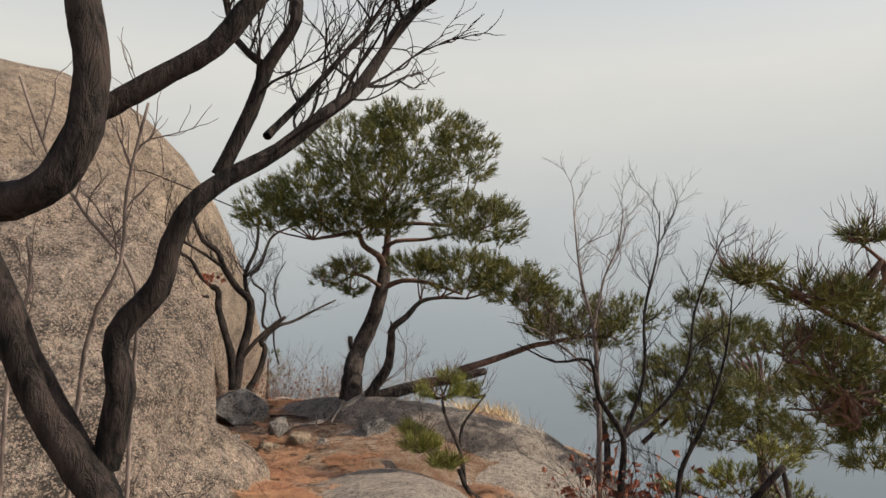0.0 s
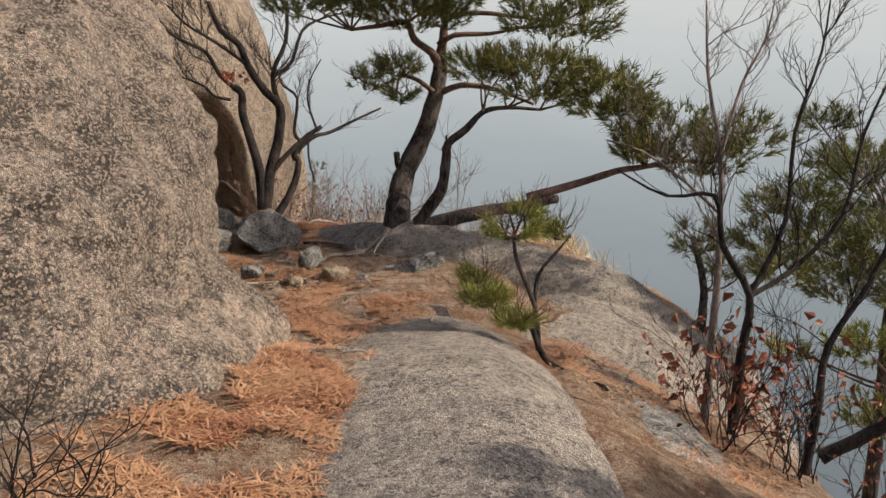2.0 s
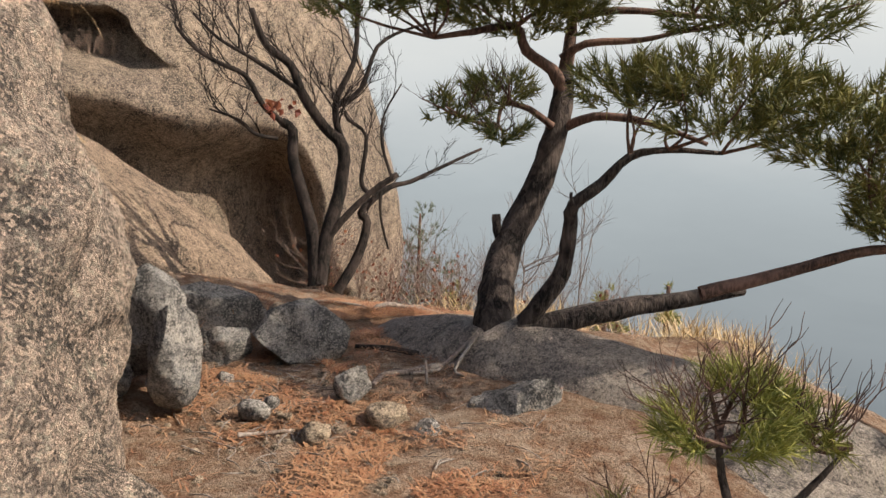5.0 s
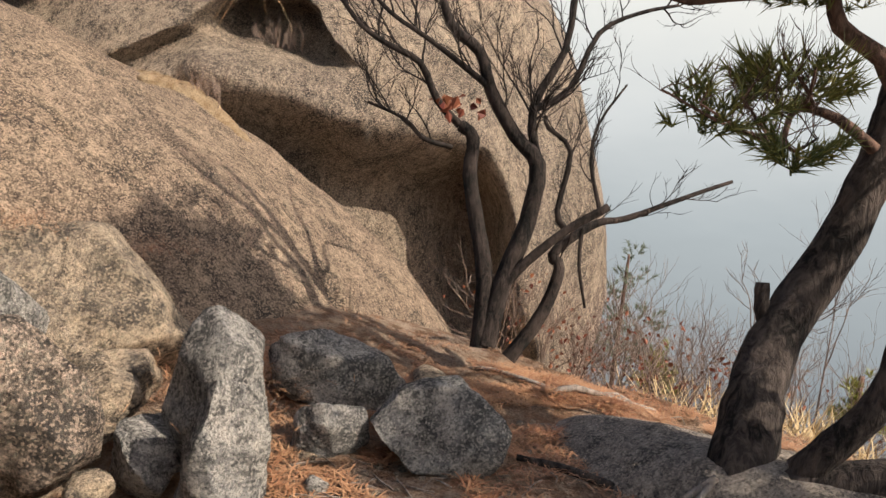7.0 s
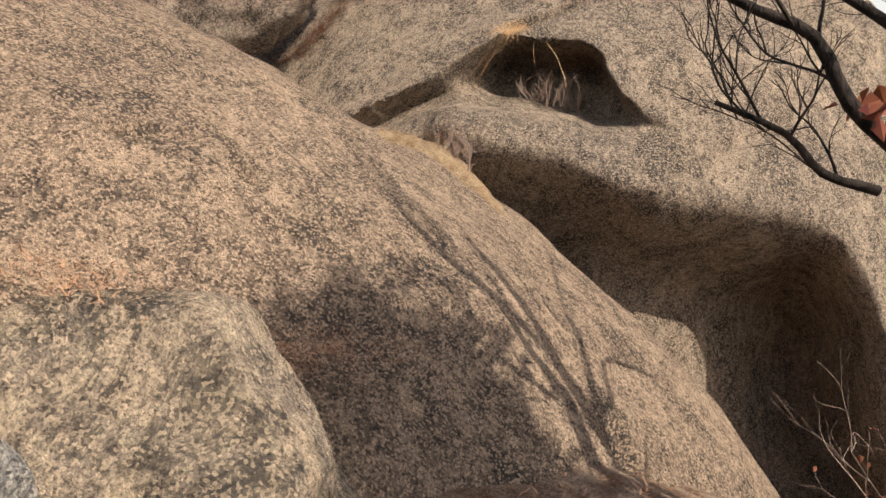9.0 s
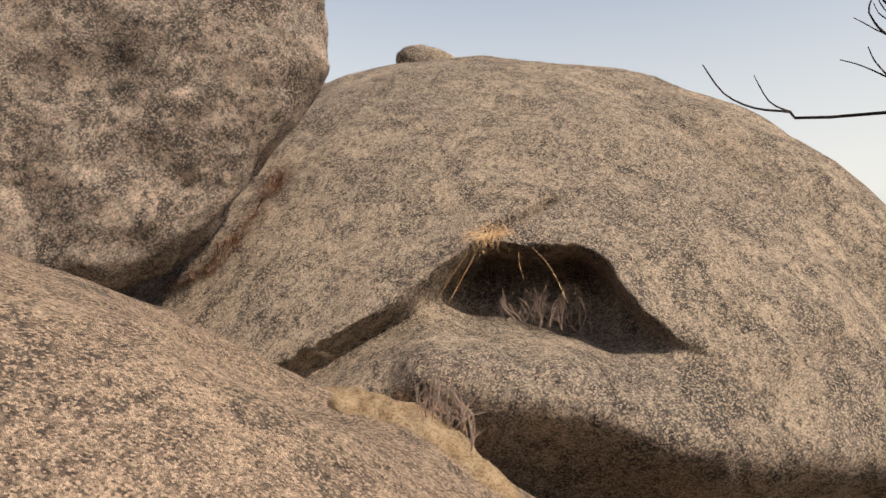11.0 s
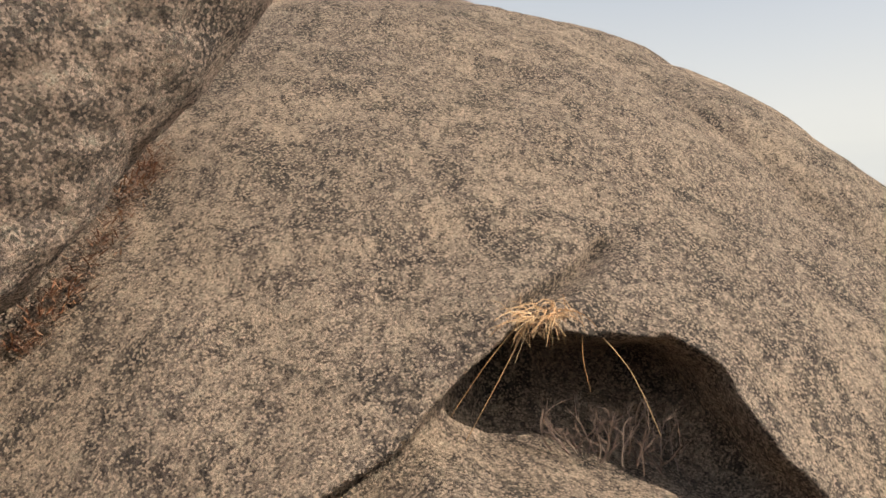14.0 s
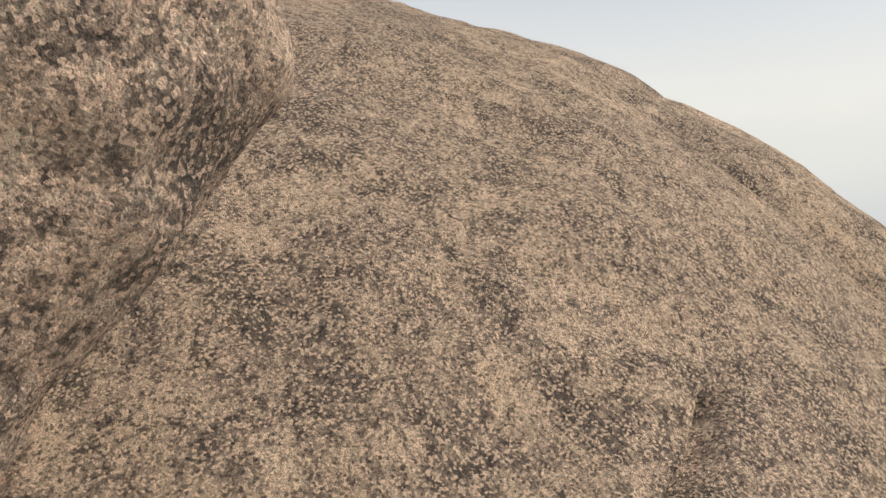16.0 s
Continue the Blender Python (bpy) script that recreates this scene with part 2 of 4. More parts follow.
def tube(verts, faces, pts, r0, r1, sides=6, wob=0.0, rng=None):
    """A bent, tapering limb through the points, smoothed, added to verts and faces."""
    pts = [Vector(p) for p in pts]
    fine = []
    for i in range(len(pts) - 1):
        a, b = pts[i], pts[i + 1]
        p0, p3 = pts[max(0, i - 1)], pts[min(len(pts) - 1, i + 2)]
        for k in range(3):
            t = k / 3
            fine.append(0.5 * (2 * a + (b - p0) * t + (2 * p0 - 5 * a + 4 * b - p3) * t * t + (3 * a - p0 - 3 * b + p3) * t ** 3))
    fine.append(pts[-1])
    base, n = len(verts), len(fine)
    side = None
    for i, p in enumerate(fine):
        d = (fine[min(n - 1, i + 1)] - fine[max(0, i - 1)]).normalized()
        if side is None:
            side = d.orthogonal().normalized()
        side = (side - d * side.dot(d)).normalized()
        up = d.cross(side)
        r = r0 + (r1 - r0) * i / (n - 1)
        for k in range(sides):
            a = 2 * math.pi * k / sides
            rr = r * (1 + (rng.uniform(-wob, wob) if rng else 0))
            verts.append(tuple(p + (side * math.cos(a) + up * math.sin(a)) * rr))
    for i in range(n - 1):
        for k in range(sides):
            a, b = base + i * sides + k, base + i * sides + (k + 1) % sides
            faces.append((a, b, b + sides, a + sides))
    faces.append(tuple(base + (n - 1) * sides + k for k in range(sides)))
    return fine


def limb(name, parent, pts, r0, r1, material, sides=8, wob=0.06, seed=0, label=""):
    v, f = [], []
    tube(v, f, pts, r0, r1, sides, wob, random.Random(seed))
    return soup(name, v, f, material, parent, label, True)


def twigs(v, f, start, way, length, r, depth, rng, spread=0.6, lift=0.12, kink=0.3):
    """Forking twigs, each a kinked tapering tube."""
    n = 4
    p, d = Vector(start), Vector(way).normalized()
    pts = [p.copy()]
    for i in range(n):
        d = (d + Vector((rng.uniform(-kink, kink), rng.uniform(-kink, kink), rng.uniform(-kink, kink) + lift))).normalized()
        p = p + d * length / n
        pts.append(p.copy())
    tube(v, f, pts, r, r * 0.45, 4 if r < 0.012 else 5)
    if depth <= 0:
        return
    for i in range(1, n + 1):
        for _ in range(1 if i < n else 2):
            if rng.random() < 0.85:
                dd = (d + Vector((rng.uniform(-1, 1), rng.uniform(-1, 1), rng.uniform(-0.6, 1))) * spread).normalized()
                twigs(v, f, pts[i], dd, length * rng.uniform(0.42, 0.7), r * 0.55, depth - 1, rng, spread, lift, kink)


def tuft(v, f, p, way, size, rng, count=22, wide=0.0035, open_=0.75):
    """A shoot end: a brush of needles round the way it grows."""
    d = Vector(way).normalized()
    for _ in range(count):
        n = (d + Vector((rng.gauss(0, 1), rng.gauss(0, 1), rng.gauss(0, 1))) * open_ * 0.75).normalized()
        s = n.cross(Vector((rng.uniform(-1, 1), rng.uniform(-1, 1), rng.uniform(-1, 1)))).normalized() * wide
        q = Vector(p) - d * rng.uniform(0, size * 0.9)
        e = q + n * size * rng.uniform(0.7, 1.15)
        i = len(v)
        v.extend((tuple(q - s), tuple(q + s), tuple(e)))
        f.append((i, i + 1, i + 2))


def clump(v, f, centre, radii, tufts, size, rng, count=20, wide=0.0035):
    """A cushion of shoots: denser on its upper and outer side, uneven below."""
    c = Vector(centre)
    for _ in range(tufts):
        while True:
            u = Vector((rng.uniform(-1, 1), rng.uniform(-1, 1), rng.uniform(-0.7, 1)))
            if u.length < 1 and (u.length > 0.45 or rng.random() < 0.4):
                break
        p = c + Vector((u.x * radii[0], u.y * radii[1], u.z * radii[2]))
        if noise.noise(p * 3.4) < -0.10:
            continue
        tuft(v, f, p, Vector((u.x, u.y, u.z * 0.6 + 0.65)), size * rng.uniform(0.8, 1.2), rng, count, wide)


def blades(v, f, p, length, rng, wide=0.002, flat=0.25, curl=0.4):
    """One dry blade or needle lying near the ground."""
    a = rng.uniform(0, 2 * math.pi)
    d = Vector((math.cos(a), math.sin(a), rng.uniform(-0.1, 1) * flat))
    s = Vector((-math.sin(a), math.cos(a), 0)) * wide
    m = Vector(p) + d * length * 0.5 + Vector((0, 0, length * curl * 0.12))
    e = Vector(p) + d * length
    i = len(v)
    v.extend((tuple(Vector(p) - s), tuple(Vector(p) + s), tuple(m + s), tuple(m - s), tuple(e)))
    f.extend(((i, i + 1, i + 2, i + 3), (i + 3, i + 2, i + 4)))


# ---- ground ----
PROFILE = ((-30, 1.2), (-6, 0.25), (1, -0.13), (4, -0.22), (6.3, -0.36), (7.0, -0.50), (8.0, -0.66), (9.2, -0.80), (10.2, -0.74), (11.3, -0.67), (12.6, -0.66), (14, -1.0), (16, -2.0), (20, -4.6), (30, -11), (60, -34), (150, -80), (900, -240))


def level(x, y):
    """Height of the ground."""
    ys = [p[0] for p in PROFILE]
    z = float(np.interp(y, ys, [p[1] for p in PROFILE]))
    edge = 0.35 + 0.22 * max(0, min(1, (y - 9.5) / 2)) * 2
    z -= 0.42 * max(0, x - edge) + 0.75 * max(0, x - 2.3)
    z -= 0.16 * max(0, min(1, (x + 1.0) / 0.35)) * max(0, min(1, (y - 3.5) / 1.0)) * max(0, min(1, (9.6 - y) / 0.8))
    z -= 0.22 * max(0, min(1, (x + 0.3) / 0.5)) * max(0, min(1, (y - 8.8) / 0.8)) * max(0, min(1, (14 - y) / 1.0))
    if x < -3.0 and y < 14.5:
        z += 0.10 * min(2.5, -3.0 - x)
    z = max(z, -240)
    q = Vector((x, y, 0))
    near = 1.0 if -8 < x < 6 and -2 < y < 18 else 0.4
    return z + near * (0.07 * noise.fractal(q * 0.9, 0.9, 2, 5) + 0.03 * noise.noise(q * 4))


def ground():
    xs = [-900, -300, -120, -60, -30, -18, -12] + [-9 + 0.11 * i for i in range(137)] + [7, 9, 13, 20, 35, 70, 150, 400, 900]
    ys = [-900, -200, -60, -25, -12, -6] + [-3 + 0.11 * i for i in range(182)] + [18, 20, 23, 27, 33, 42, 60, 90, 150, 400, 900]
    v = [(x, y, level(x, y)) for y in ys for x in xs]
    n = len(xs)
    f = [(j * n + i, j * n + i + 1, j * n + n + i + 1, j * n + n + i) for j in range(len(ys) - 1) for i in range(n - 1)]
    return tagged(soup("ground", v, f, SOIL, None, "", True), "brown trampled mountain soil with dry needles", "ground", "", "structure")


ground()


# Added glowing shell round the scene; gives soft fill and casts no shadow.
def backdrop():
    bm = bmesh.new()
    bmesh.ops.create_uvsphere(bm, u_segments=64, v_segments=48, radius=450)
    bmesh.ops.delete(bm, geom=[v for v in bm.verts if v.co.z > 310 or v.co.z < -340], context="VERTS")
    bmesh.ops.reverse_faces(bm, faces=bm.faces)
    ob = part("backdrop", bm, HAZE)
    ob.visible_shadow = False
    return tagged(ob, "glowing backdrop painted as pale grey-blue valley haze", "haze", "", "structure")


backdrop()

# ---- the large rocks ----
def ease(a, b, x):
    t = max(0.0, min(1.0, (x - a) / (b - a)))
    return t * t * (3 - 2 * t)


CRACK = [Vector((a, b, 0)) for a, b in ((-0.60, 0.38), (-0.40, 0.53), (-0.27, 0.64), (-0.08, 0.82), (0.10, 0.94))]
HOLLOW = Vector((-8.0, 15.0, 2.4))
ACROSS, INWARD = Vector((0.857, 0.514, 0)), Vector((-0.514, 0.857, 0))
ROOF = ((-2.6, -0.98), (-2.0, -0.80), (-1.5, -0.50), (-1.1, -0.20), (-0.84, 0.10), (-0.62, 0.31), (-0.34, 0.29), (0.15, 0.28), (0.38, 0.16), (0.52, -0.06), (0.64, -0.24), (0.92, -0.44), (1.2, -0.50))
SILL = ((-2.6, -1.08), (-2.0, -0.92), (-1.5, -0.60), (-1.1, -0.26), (-0.84, -0.14), (-0.34, -0.20), (0.15, -0.27), (0.42, -0.36), (0.92, -0.475), (1.2, -0.52))
DEPTH = ((-2.6, 0.0), (-2.0, 0.35), (-1.4, 0.35), (-1.0, 0.35), (-0.7, 0.80), (0.1, 0.85), (0.45, 0.62), (0.9, 0.12), (1.2, 0.0))


def along(line, a):
    return float(np.interp(a, [p[0] for p in line], [p[1] for p in line]))


def dome_hollow(w, out):
    """The arched hollow with its sloping sill, the swelling shelf under it, and the undercut belly below."""
    if out.dot(INWARD) > 0.25:
        return Vector((0, 0, 0))
    r = w - HOLLOW
    a, b = r.dot(ACROSS) + 0.03 * noise.noise(w * 3.0), r.z + 0.03 * noise.noise(w * 3.0 + Vector((9, 0, 0)))
    k = 0.0
    if -2.6 < a < 1.2 and -2.2 < b < 1.0:
        roof, sill, deep = along(ROOF, a), along(SILL, a), along(DEPTH, a)
        up = 1.0 - ease(-0.05, 0.03, b - roof)
        k += deep * up * ease(sill - 0.50, sill + 0.04, b)
        k += 0.10 * (1 - up) * -math.exp(-((b - roof) / 0.5) ** 2) * ease(-2.4, -1.2, a) * ease(1.0, 0.2, a)
        k -= 0.22 * math.exp(-((b - sill + 0.62) / 0.30) ** 2) * ease(-1.25, -0.7, a) * ease(2.2, 0.6, a)
    if -0.8 < a < 0.3 and 0.2 < b < 1.1:
        s = min(gap(Vector((a, b, 0)), p, q) for p, q in zip(CRACK, CRACK[1:])) / 0.075
        k += 0.19 * max(0.0, 1 - s) * ease(0.12, -0.12, a)
    belly = -0.98 - 0.10 * math.sin(a * 1.7) - 0.16 * max(0.0, a - 0.6)
    edge = BELLY_EDGE - 0.30 * (b + 2.0) + 0.08 * math.sin(b * 2.3)
    k += (0.85 + 0.5 * max(0.0, min(3.4, a + 0.4)) * 0.8) * ease(0.05, -1.0, b - belly) * ease(edge, edge - 0.5, a) * ease(-5.6, -3.2, b)
    return INWARD * k


BELLY_EDGE = 3.1
tagged(rock("granite_dome", (-13.255, 20.68, -1.904), (6.869, 8.864, 8.092), (43.0, -0.8, -44.8), GRANITE_DOME, 2.4, 6, 0.10, 1.6, 1,
            grooves=(([(-6.31, 16.59, 2.17), (-6.52, 15.78, 1.72), (-6.79, 15.66, 1.34)], 0.07, 0.08),),
            refine=(((-8.5, 15.0, 2.5), 6.5), ((-8.0, 15.0, 1.9), 2.7), ((-8.05, 15.0, 2.3), 1.7)), carve=dome_hollow),
       "huge rounded granite dome with a shaded hollow", "boulder")
tagged(rock("granite_wall", (-6.667, 6.554, -0.623), (4.657, 3.942, 2.334), (8.3, -10.4, 34.8), GRANITE_WALL, 2.4, 7, 0.16, 0.8, 2, facets=0.07, squeeze=8.5, refine=(((-2.5, 5.5, 0.3), 3.2),)),
       "steep rough granite boulder face beside the path", "boulder")
tagged(rock("granite_slab", (-10.456, 10.471, -6.41), (6.743, 8.191, 8.555), (-23.9, -9.5, -24.3), GRANITE_OCHRE, 2.4, 6, 0.07, 1.5, 3, refine=(((-6.6, 11.6, 0.6), 4.5), ((-6.4, 11.2, 0.7), 1.6), ((-6.5, 10.9, 0.9), 0.9)), dents=(((-8.1, 12.55, 1.65), 0.95, 0.24, (1, 1, 1)),), grooves=(([(-6.55, 10.42, 0.96), (-6.6, 10.61, 0.97), (-6.63, 10.82, 0.97), (-6.58, 10.99, 0.91), (-6.36, 11.06, 0.81)], 0.05, 0.10), ([(-5.24, 12.78, -0.34), (-5.05, 13.01, -0.59)], 0.08, 0.10), ([(-6.14, 11.47, 0.72), (-6.05, 11.52, 0.60)], 0.09, 0.06))),
       "smooth ochre granite slab with branch shadows", "boulder")
tagged(rock("granite_block", (-12.534, 10.471, 4.432), (4.459, 0.85, 2.445), (45.4, 6.9, -1.9), GRANITE_WALL, 2.6, 6, 0.12, 0.7, 4, facets=0.05, refine=(((-10.2, 12.8, 3.8), 3.2),), carve=lambda w, out: ACROSS * (-0.36 * ease(4.2, 3.2, w.z))),
       "rough grey lichen-spotted granite block leaning over", "boulder")
tagged(rock("granite_ledge", (-0.61, 12.013, -4.53), (4.316, 1.15, 4.15), (-14.2, 7.5, 8.7), GRANITE_PALE, 2.4, 6, 0.07, 0.8, 5),
       "pale rounded granite ledge below the pine", "boulder")
tagged(rock("path_slab", (-0.70, 7.545, -1.89), (1.298, 4.234, 1.396), (9.7, -7.8, -10.2), GRANITE_PALE, 2.4, 6, 0.035, 0.8, 6),
       "flat pale grey granite slab in the path", "rock")


tagged(rock("ledge_slab", (0.75, 10.3, -2.45), (1.5, 2.0, 1.5), (-10, 12, 4), GRANITE_PALE, 2.5, 5, 0.05, 0.8, 7), "rounded pale granite ledge sloping to the drop", "boulder")
tagged(rock("side_slab", (0.55, 8.0, -2.0), (0.75, 1.9, 1.05), (8, 20, -5), GRANITE_GREY, 2.5, 5, 0.05, 0.6, 8), "grey granite slab below the path edge", "rock")

tagged(rock("rock_foot", (-2.6, 6.75, -0.55), (1.0, 1.6, 0.66), (5, 12, 0), GRANITE_WALL, 2.3, 6, 0.07, 0.5, 9, facets=0.08), "rough granite foot of the boulder face", "boulder")
tagged(rock("dome_shoulder", (-10.363, 19.854, -0.034), (5.404, 2.356, 5.848), (-18.8, -21.5, 11.3), GRANITE_DOME, 2.4, 6, 0.08, 1.4, 10, carve=dome_hollow), "far rounded shoulder of the granite dome", "boulder")

tagged(rock("gully_earth", (-7.92, 13.40, 1.10), (0.95, 0.36, 0.26), (5, 22, 0), SAND, 2.2, 5, 0.08, 0.3, 12), "sandy earth lodged in the rock gully", "soil")

# ---- the smaller rocks ----
SMALL_ROCKS = (
    ("standing_rock", (-3.55, 10.02, -0.24), (0.27, 0.30, 0.46), (30, 10, 10), GRANITE_GREY, 4.0, "tall split grey granite rock with pale lichen"),
    ("yellow_block", (-5.02, 10.3, -0.16), (0.62, 0.54, 0.50), (35, 10, 6), GRANITE_YELLOW, 5.0, "yellowish angular granite block with a crack"),
    ("stepped_block", (-4.85, 9.55, -0.15), (0.46, 0.50, 0.50), (40, 2, 4), GRANITE_GREY, 3.0, "grey stepped granite block with lichen"),
    ("small_block", (-4.36, 10.12, -0.34), (0.26, 0.28, 0.20), (20, 5, 0), GRANITE_YELLOW, 4.5, "small square yellowish granite block"),
    ("dark_rock", (-4.08, 9.41, -0.34), (0.32, 0.32, 0.46), (25, 0, 10), GRANITE_WALL, 2.6, "dark rough granite rock beside the path"),
    ("low_block", (-3.76, 9.80, -0.47), (0.20, 0.22, 0.22), (30, 0, 6), GRANITE_GREY, 3.0, "low grey granite block"),
    ("sloping_boulder", (-3.88, 11.22, -0.46), (0.50, 0.34, 0.30), (38, 28, 0), GRANITE_GREY, 2.6, "grey granite boulder sloping into the soil"),
    ("round_boulder", (-3.55, 10.75, -0.60), (0.24, 0.22, 0.22), (10, 0, 0), GRANITE_GREY, 2.5, "small round grey granite boulder"),
    ("grey_boulder", (-2.98, 11.11, -0.59), (0.42, 0.36, 0.34), (25, -16, 0), GRANITE_GREY, 2.6, "large grey angular granite boulder on the path"),
    ("mossy_rock", (-2.26, 10.40, -0.58), (0.15, 0.16, 0.17), (0, 8, 0), GRANITE_GREY, 2.5, "small dark grey rock at the roots"),
    ("bedrock", (-0.95, 9.75, -1.10), (0.62, 1.15, 0.40), (14, 0, -4), GRANITE_PALE, 2.6, "worn pale bedrock showing through the path soil"),
    ("bedrock", (0.10, 9.2, -1.30), (0.50, 0.85, 0.42), (-8, 14, 0), GRANITE_PALE, 2.6, "worn grey bedrock beside the path edge"),
    ("split_block", (-4.15, 9.75, -0.36), (0.24, 0.22, 0.22), (35, 6, 4), GRANITE_YELLOW, 3.0, "split yellowish granite block in the rock pile"),
    ("embedded_slab", (-1.26, 10.66, -0.75), (0.42, 0.34, 0.17), (10, -14, 10), GRANITE_GREY, 2.8, "grey granite slab set in the soil"),
    ("front_stone", (-1.64, 10.09, -0.79), (0.13, 0.13, 0.12), (0, 0, 0), GRANITE_GREY, 2.5, "grey stone bedded in the path"),
    ("left_footing", (-3.30, 9.82, -0.32), (0.18, 0.24, 0.38), (20, 6, 0), GRANITE_GREY, 2.8, "narrow grey granite rock leaning on the boulder"),
)
for i, (nm, c, r, zyx, mat, pw, lab) in enumerate(SMALL_ROCKS):
    tagged(rock(nm, c, r, zyx, mat, min(pw, 3.2), 5, 0.035, 0.30, 20 + i, facets=0.05, cuts=12), lab, "rock")

STONES = (((-2.77, 9.88, -0.67), 0.085), ((-1.96, 10.16, -0.71), 0.11), ((-2.29, 9.77, -0.72), 0.08), ((-2.73, 10.06, -0.68), 0.05), ((-2.57, 9.89, -0.69), 0.04),
          ((-3.54, 10.63, -0.70), 0.05), ((-3.28, 10.40, -0.69), 0.045), ((-3.64, 12.01, -0.61), 0.12), ((-3.72, 10.71, -0.80), 0.06), ((-3.49, 10.60, -0.83), 0.08), ((-3.87, 12.38, -0.75), 0.13), ((-3.71, 9.48, -0.50), 0.09))
for i, (c, r) in enumerate(STONES):
    tagged(rock("stone", c, (r * 1.25, r, r * 0.75), (i * 41, 5, 5), GRANITE_YELLOW if i % 3 else GRANITE_GREY, 2.7, 3, 0.03, 0.12, 60 + i, facets=0.04), "small angular granite stone lying on the path", "stone", "path stones")
tagged(rock("summit_rock", (-16.28, 21.56, 9.29), (0.75, 0.5, 0.35), (60, 0, 0), GRANITE_DOME, 2.5, 4, 0.08, 0.6, 90), "small boulder on top of the dome", "boulder")


# ---- trees ----
def bare_tree(name, label, limbs, material, twig_sets, seed, parent_at):
    """limbs: (points, radius at the foot, radius at the end); twigs grow from the thin limbs."""
    t = thing(name, label, "tree")
    rng = random.Random(seed)
    for i, (pts, r0, r1) in enumerate(limbs):
        limb("trunk" if i == 0 else "limb", t, pts, r0, r1, material, 8, 0.09, seed + i)
    v, f = [], []
    for pts, count, length, r, depth in twig_sets:
        ps = [Vector(p) for p in pts]
        for k in range(count):
            s = rng.uniform(0.15, 1.0) * (len(ps) - 1)
            i = min(len(ps) - 2, int(s))
            p = ps[i].lerp(ps[i + 1], s - i)
            along = (ps[i + 1] - ps[i]).normalized()
            side = Vector((rng.uniform(-1, 1), rng.uniform(-0.8, 0.8), rng.uniform(-0.4, 1)))
            twigs(v, f, p, along * 0.7 + side * 0.8, length * rng.uniform(0.6, 1.2), r, depth, rng, 0.7, 0.06)
    tagged(soup("twig_spray", v, f, material, t), kind="stuff")
    return t


O1 = [(-3.52, 12.51, -0.44), (-3.58, 12.60, 0.04), (-3.71, 12.64, 0.45), (-3.83, 12.65, 0.82), (-3.85, 12.69, 1.10), (-3.95, 12.64, 1.19)]
O1A = [(-3.95, 12.64, 1.19), (-4.10, 12.53, 1.35), (-4.24, 12.45, 1.62), (-4.43, 12.31, 1.72), (-4.61, 12.18, 1.84), (-4.76, 12.08, 2.04)]
O1B = [(-3.98, 12.60, 1.02), (-4.12, 12.41, 1.06), (-4.21, 12.26, 1.19), (-4.40, 12.05, 1.28)]
O2 = [(-3.49, 12.54, -0.42), (-3.45, 12.67, 0.10), (-3.38, 12.80, 0.49), (-3.39, 12.90, 0.95), (-3.58, 12.85, 1.15), (-3.79, 12.78, 1.48), (-3.91, 12.76, 1.76), (-4.12, 12.66, 1.93), (-4.27, 12.63, 2.28)]
O2A = [(-3.40, 12.92, 0.95), (-3.51, 12.97, 1.38), (-3.38, 13.15, 1.84), (-3.39, 13.27, 2.37)]
O2B = [(-3.49, 12.93, 1.36), (-3.30, 13.16, 1.56), (-3.21, 13.38, 2.01), (-2.99, 13.62, 2.21), (-2.75, 13.86, 2.32)]
O3 = [(-3.49, 12.59, -0.07), (-3.34, 12.68, 0.18), (-3.08, 12.84, 0.49), (-2.82, 12.98, 0.70)]
O4 = [(-3.36, 12.71, -0.53), (-3.20, 12.89, -0.16), (-3.15, 13.00, 0.18), (-3.22, 13.00, 0.27), (-3.12, 13.11, 0.42), (-2.98, 13.27, 0.55), (-2.81, 13.44, 0.60), (-2.50, 13.70, 0.78), (-2.16, 13.99, 0.97)]
O5 = [(-3.11, 12.90, 0.50), (-3.18, 12.88, 0.63), (-3.16, 12.96, 1.07), (-3.33, 12.89, 1.23), (-3.37, 12.88, 1.32)]
O6 = [(-2.91, 13.04, 0.67), (-3.04, 13.10, 1.00), (-3.06, 13.21, 1.30), (-2.94, 13.41, 1.63)]
O7 = [(-3.79, 12.78, 1.48), (-3.92, 12.64, 1.60), (-4.17, 12.44, 1.79), (-4.41, 12.24, 1.95), (-4.58, 12.09, 2.16)]
O8 = [(-3.03, 13.06, 0.50), (-3.01, 13.03, 0.23), (-2.92, 13.03, -0.09)]
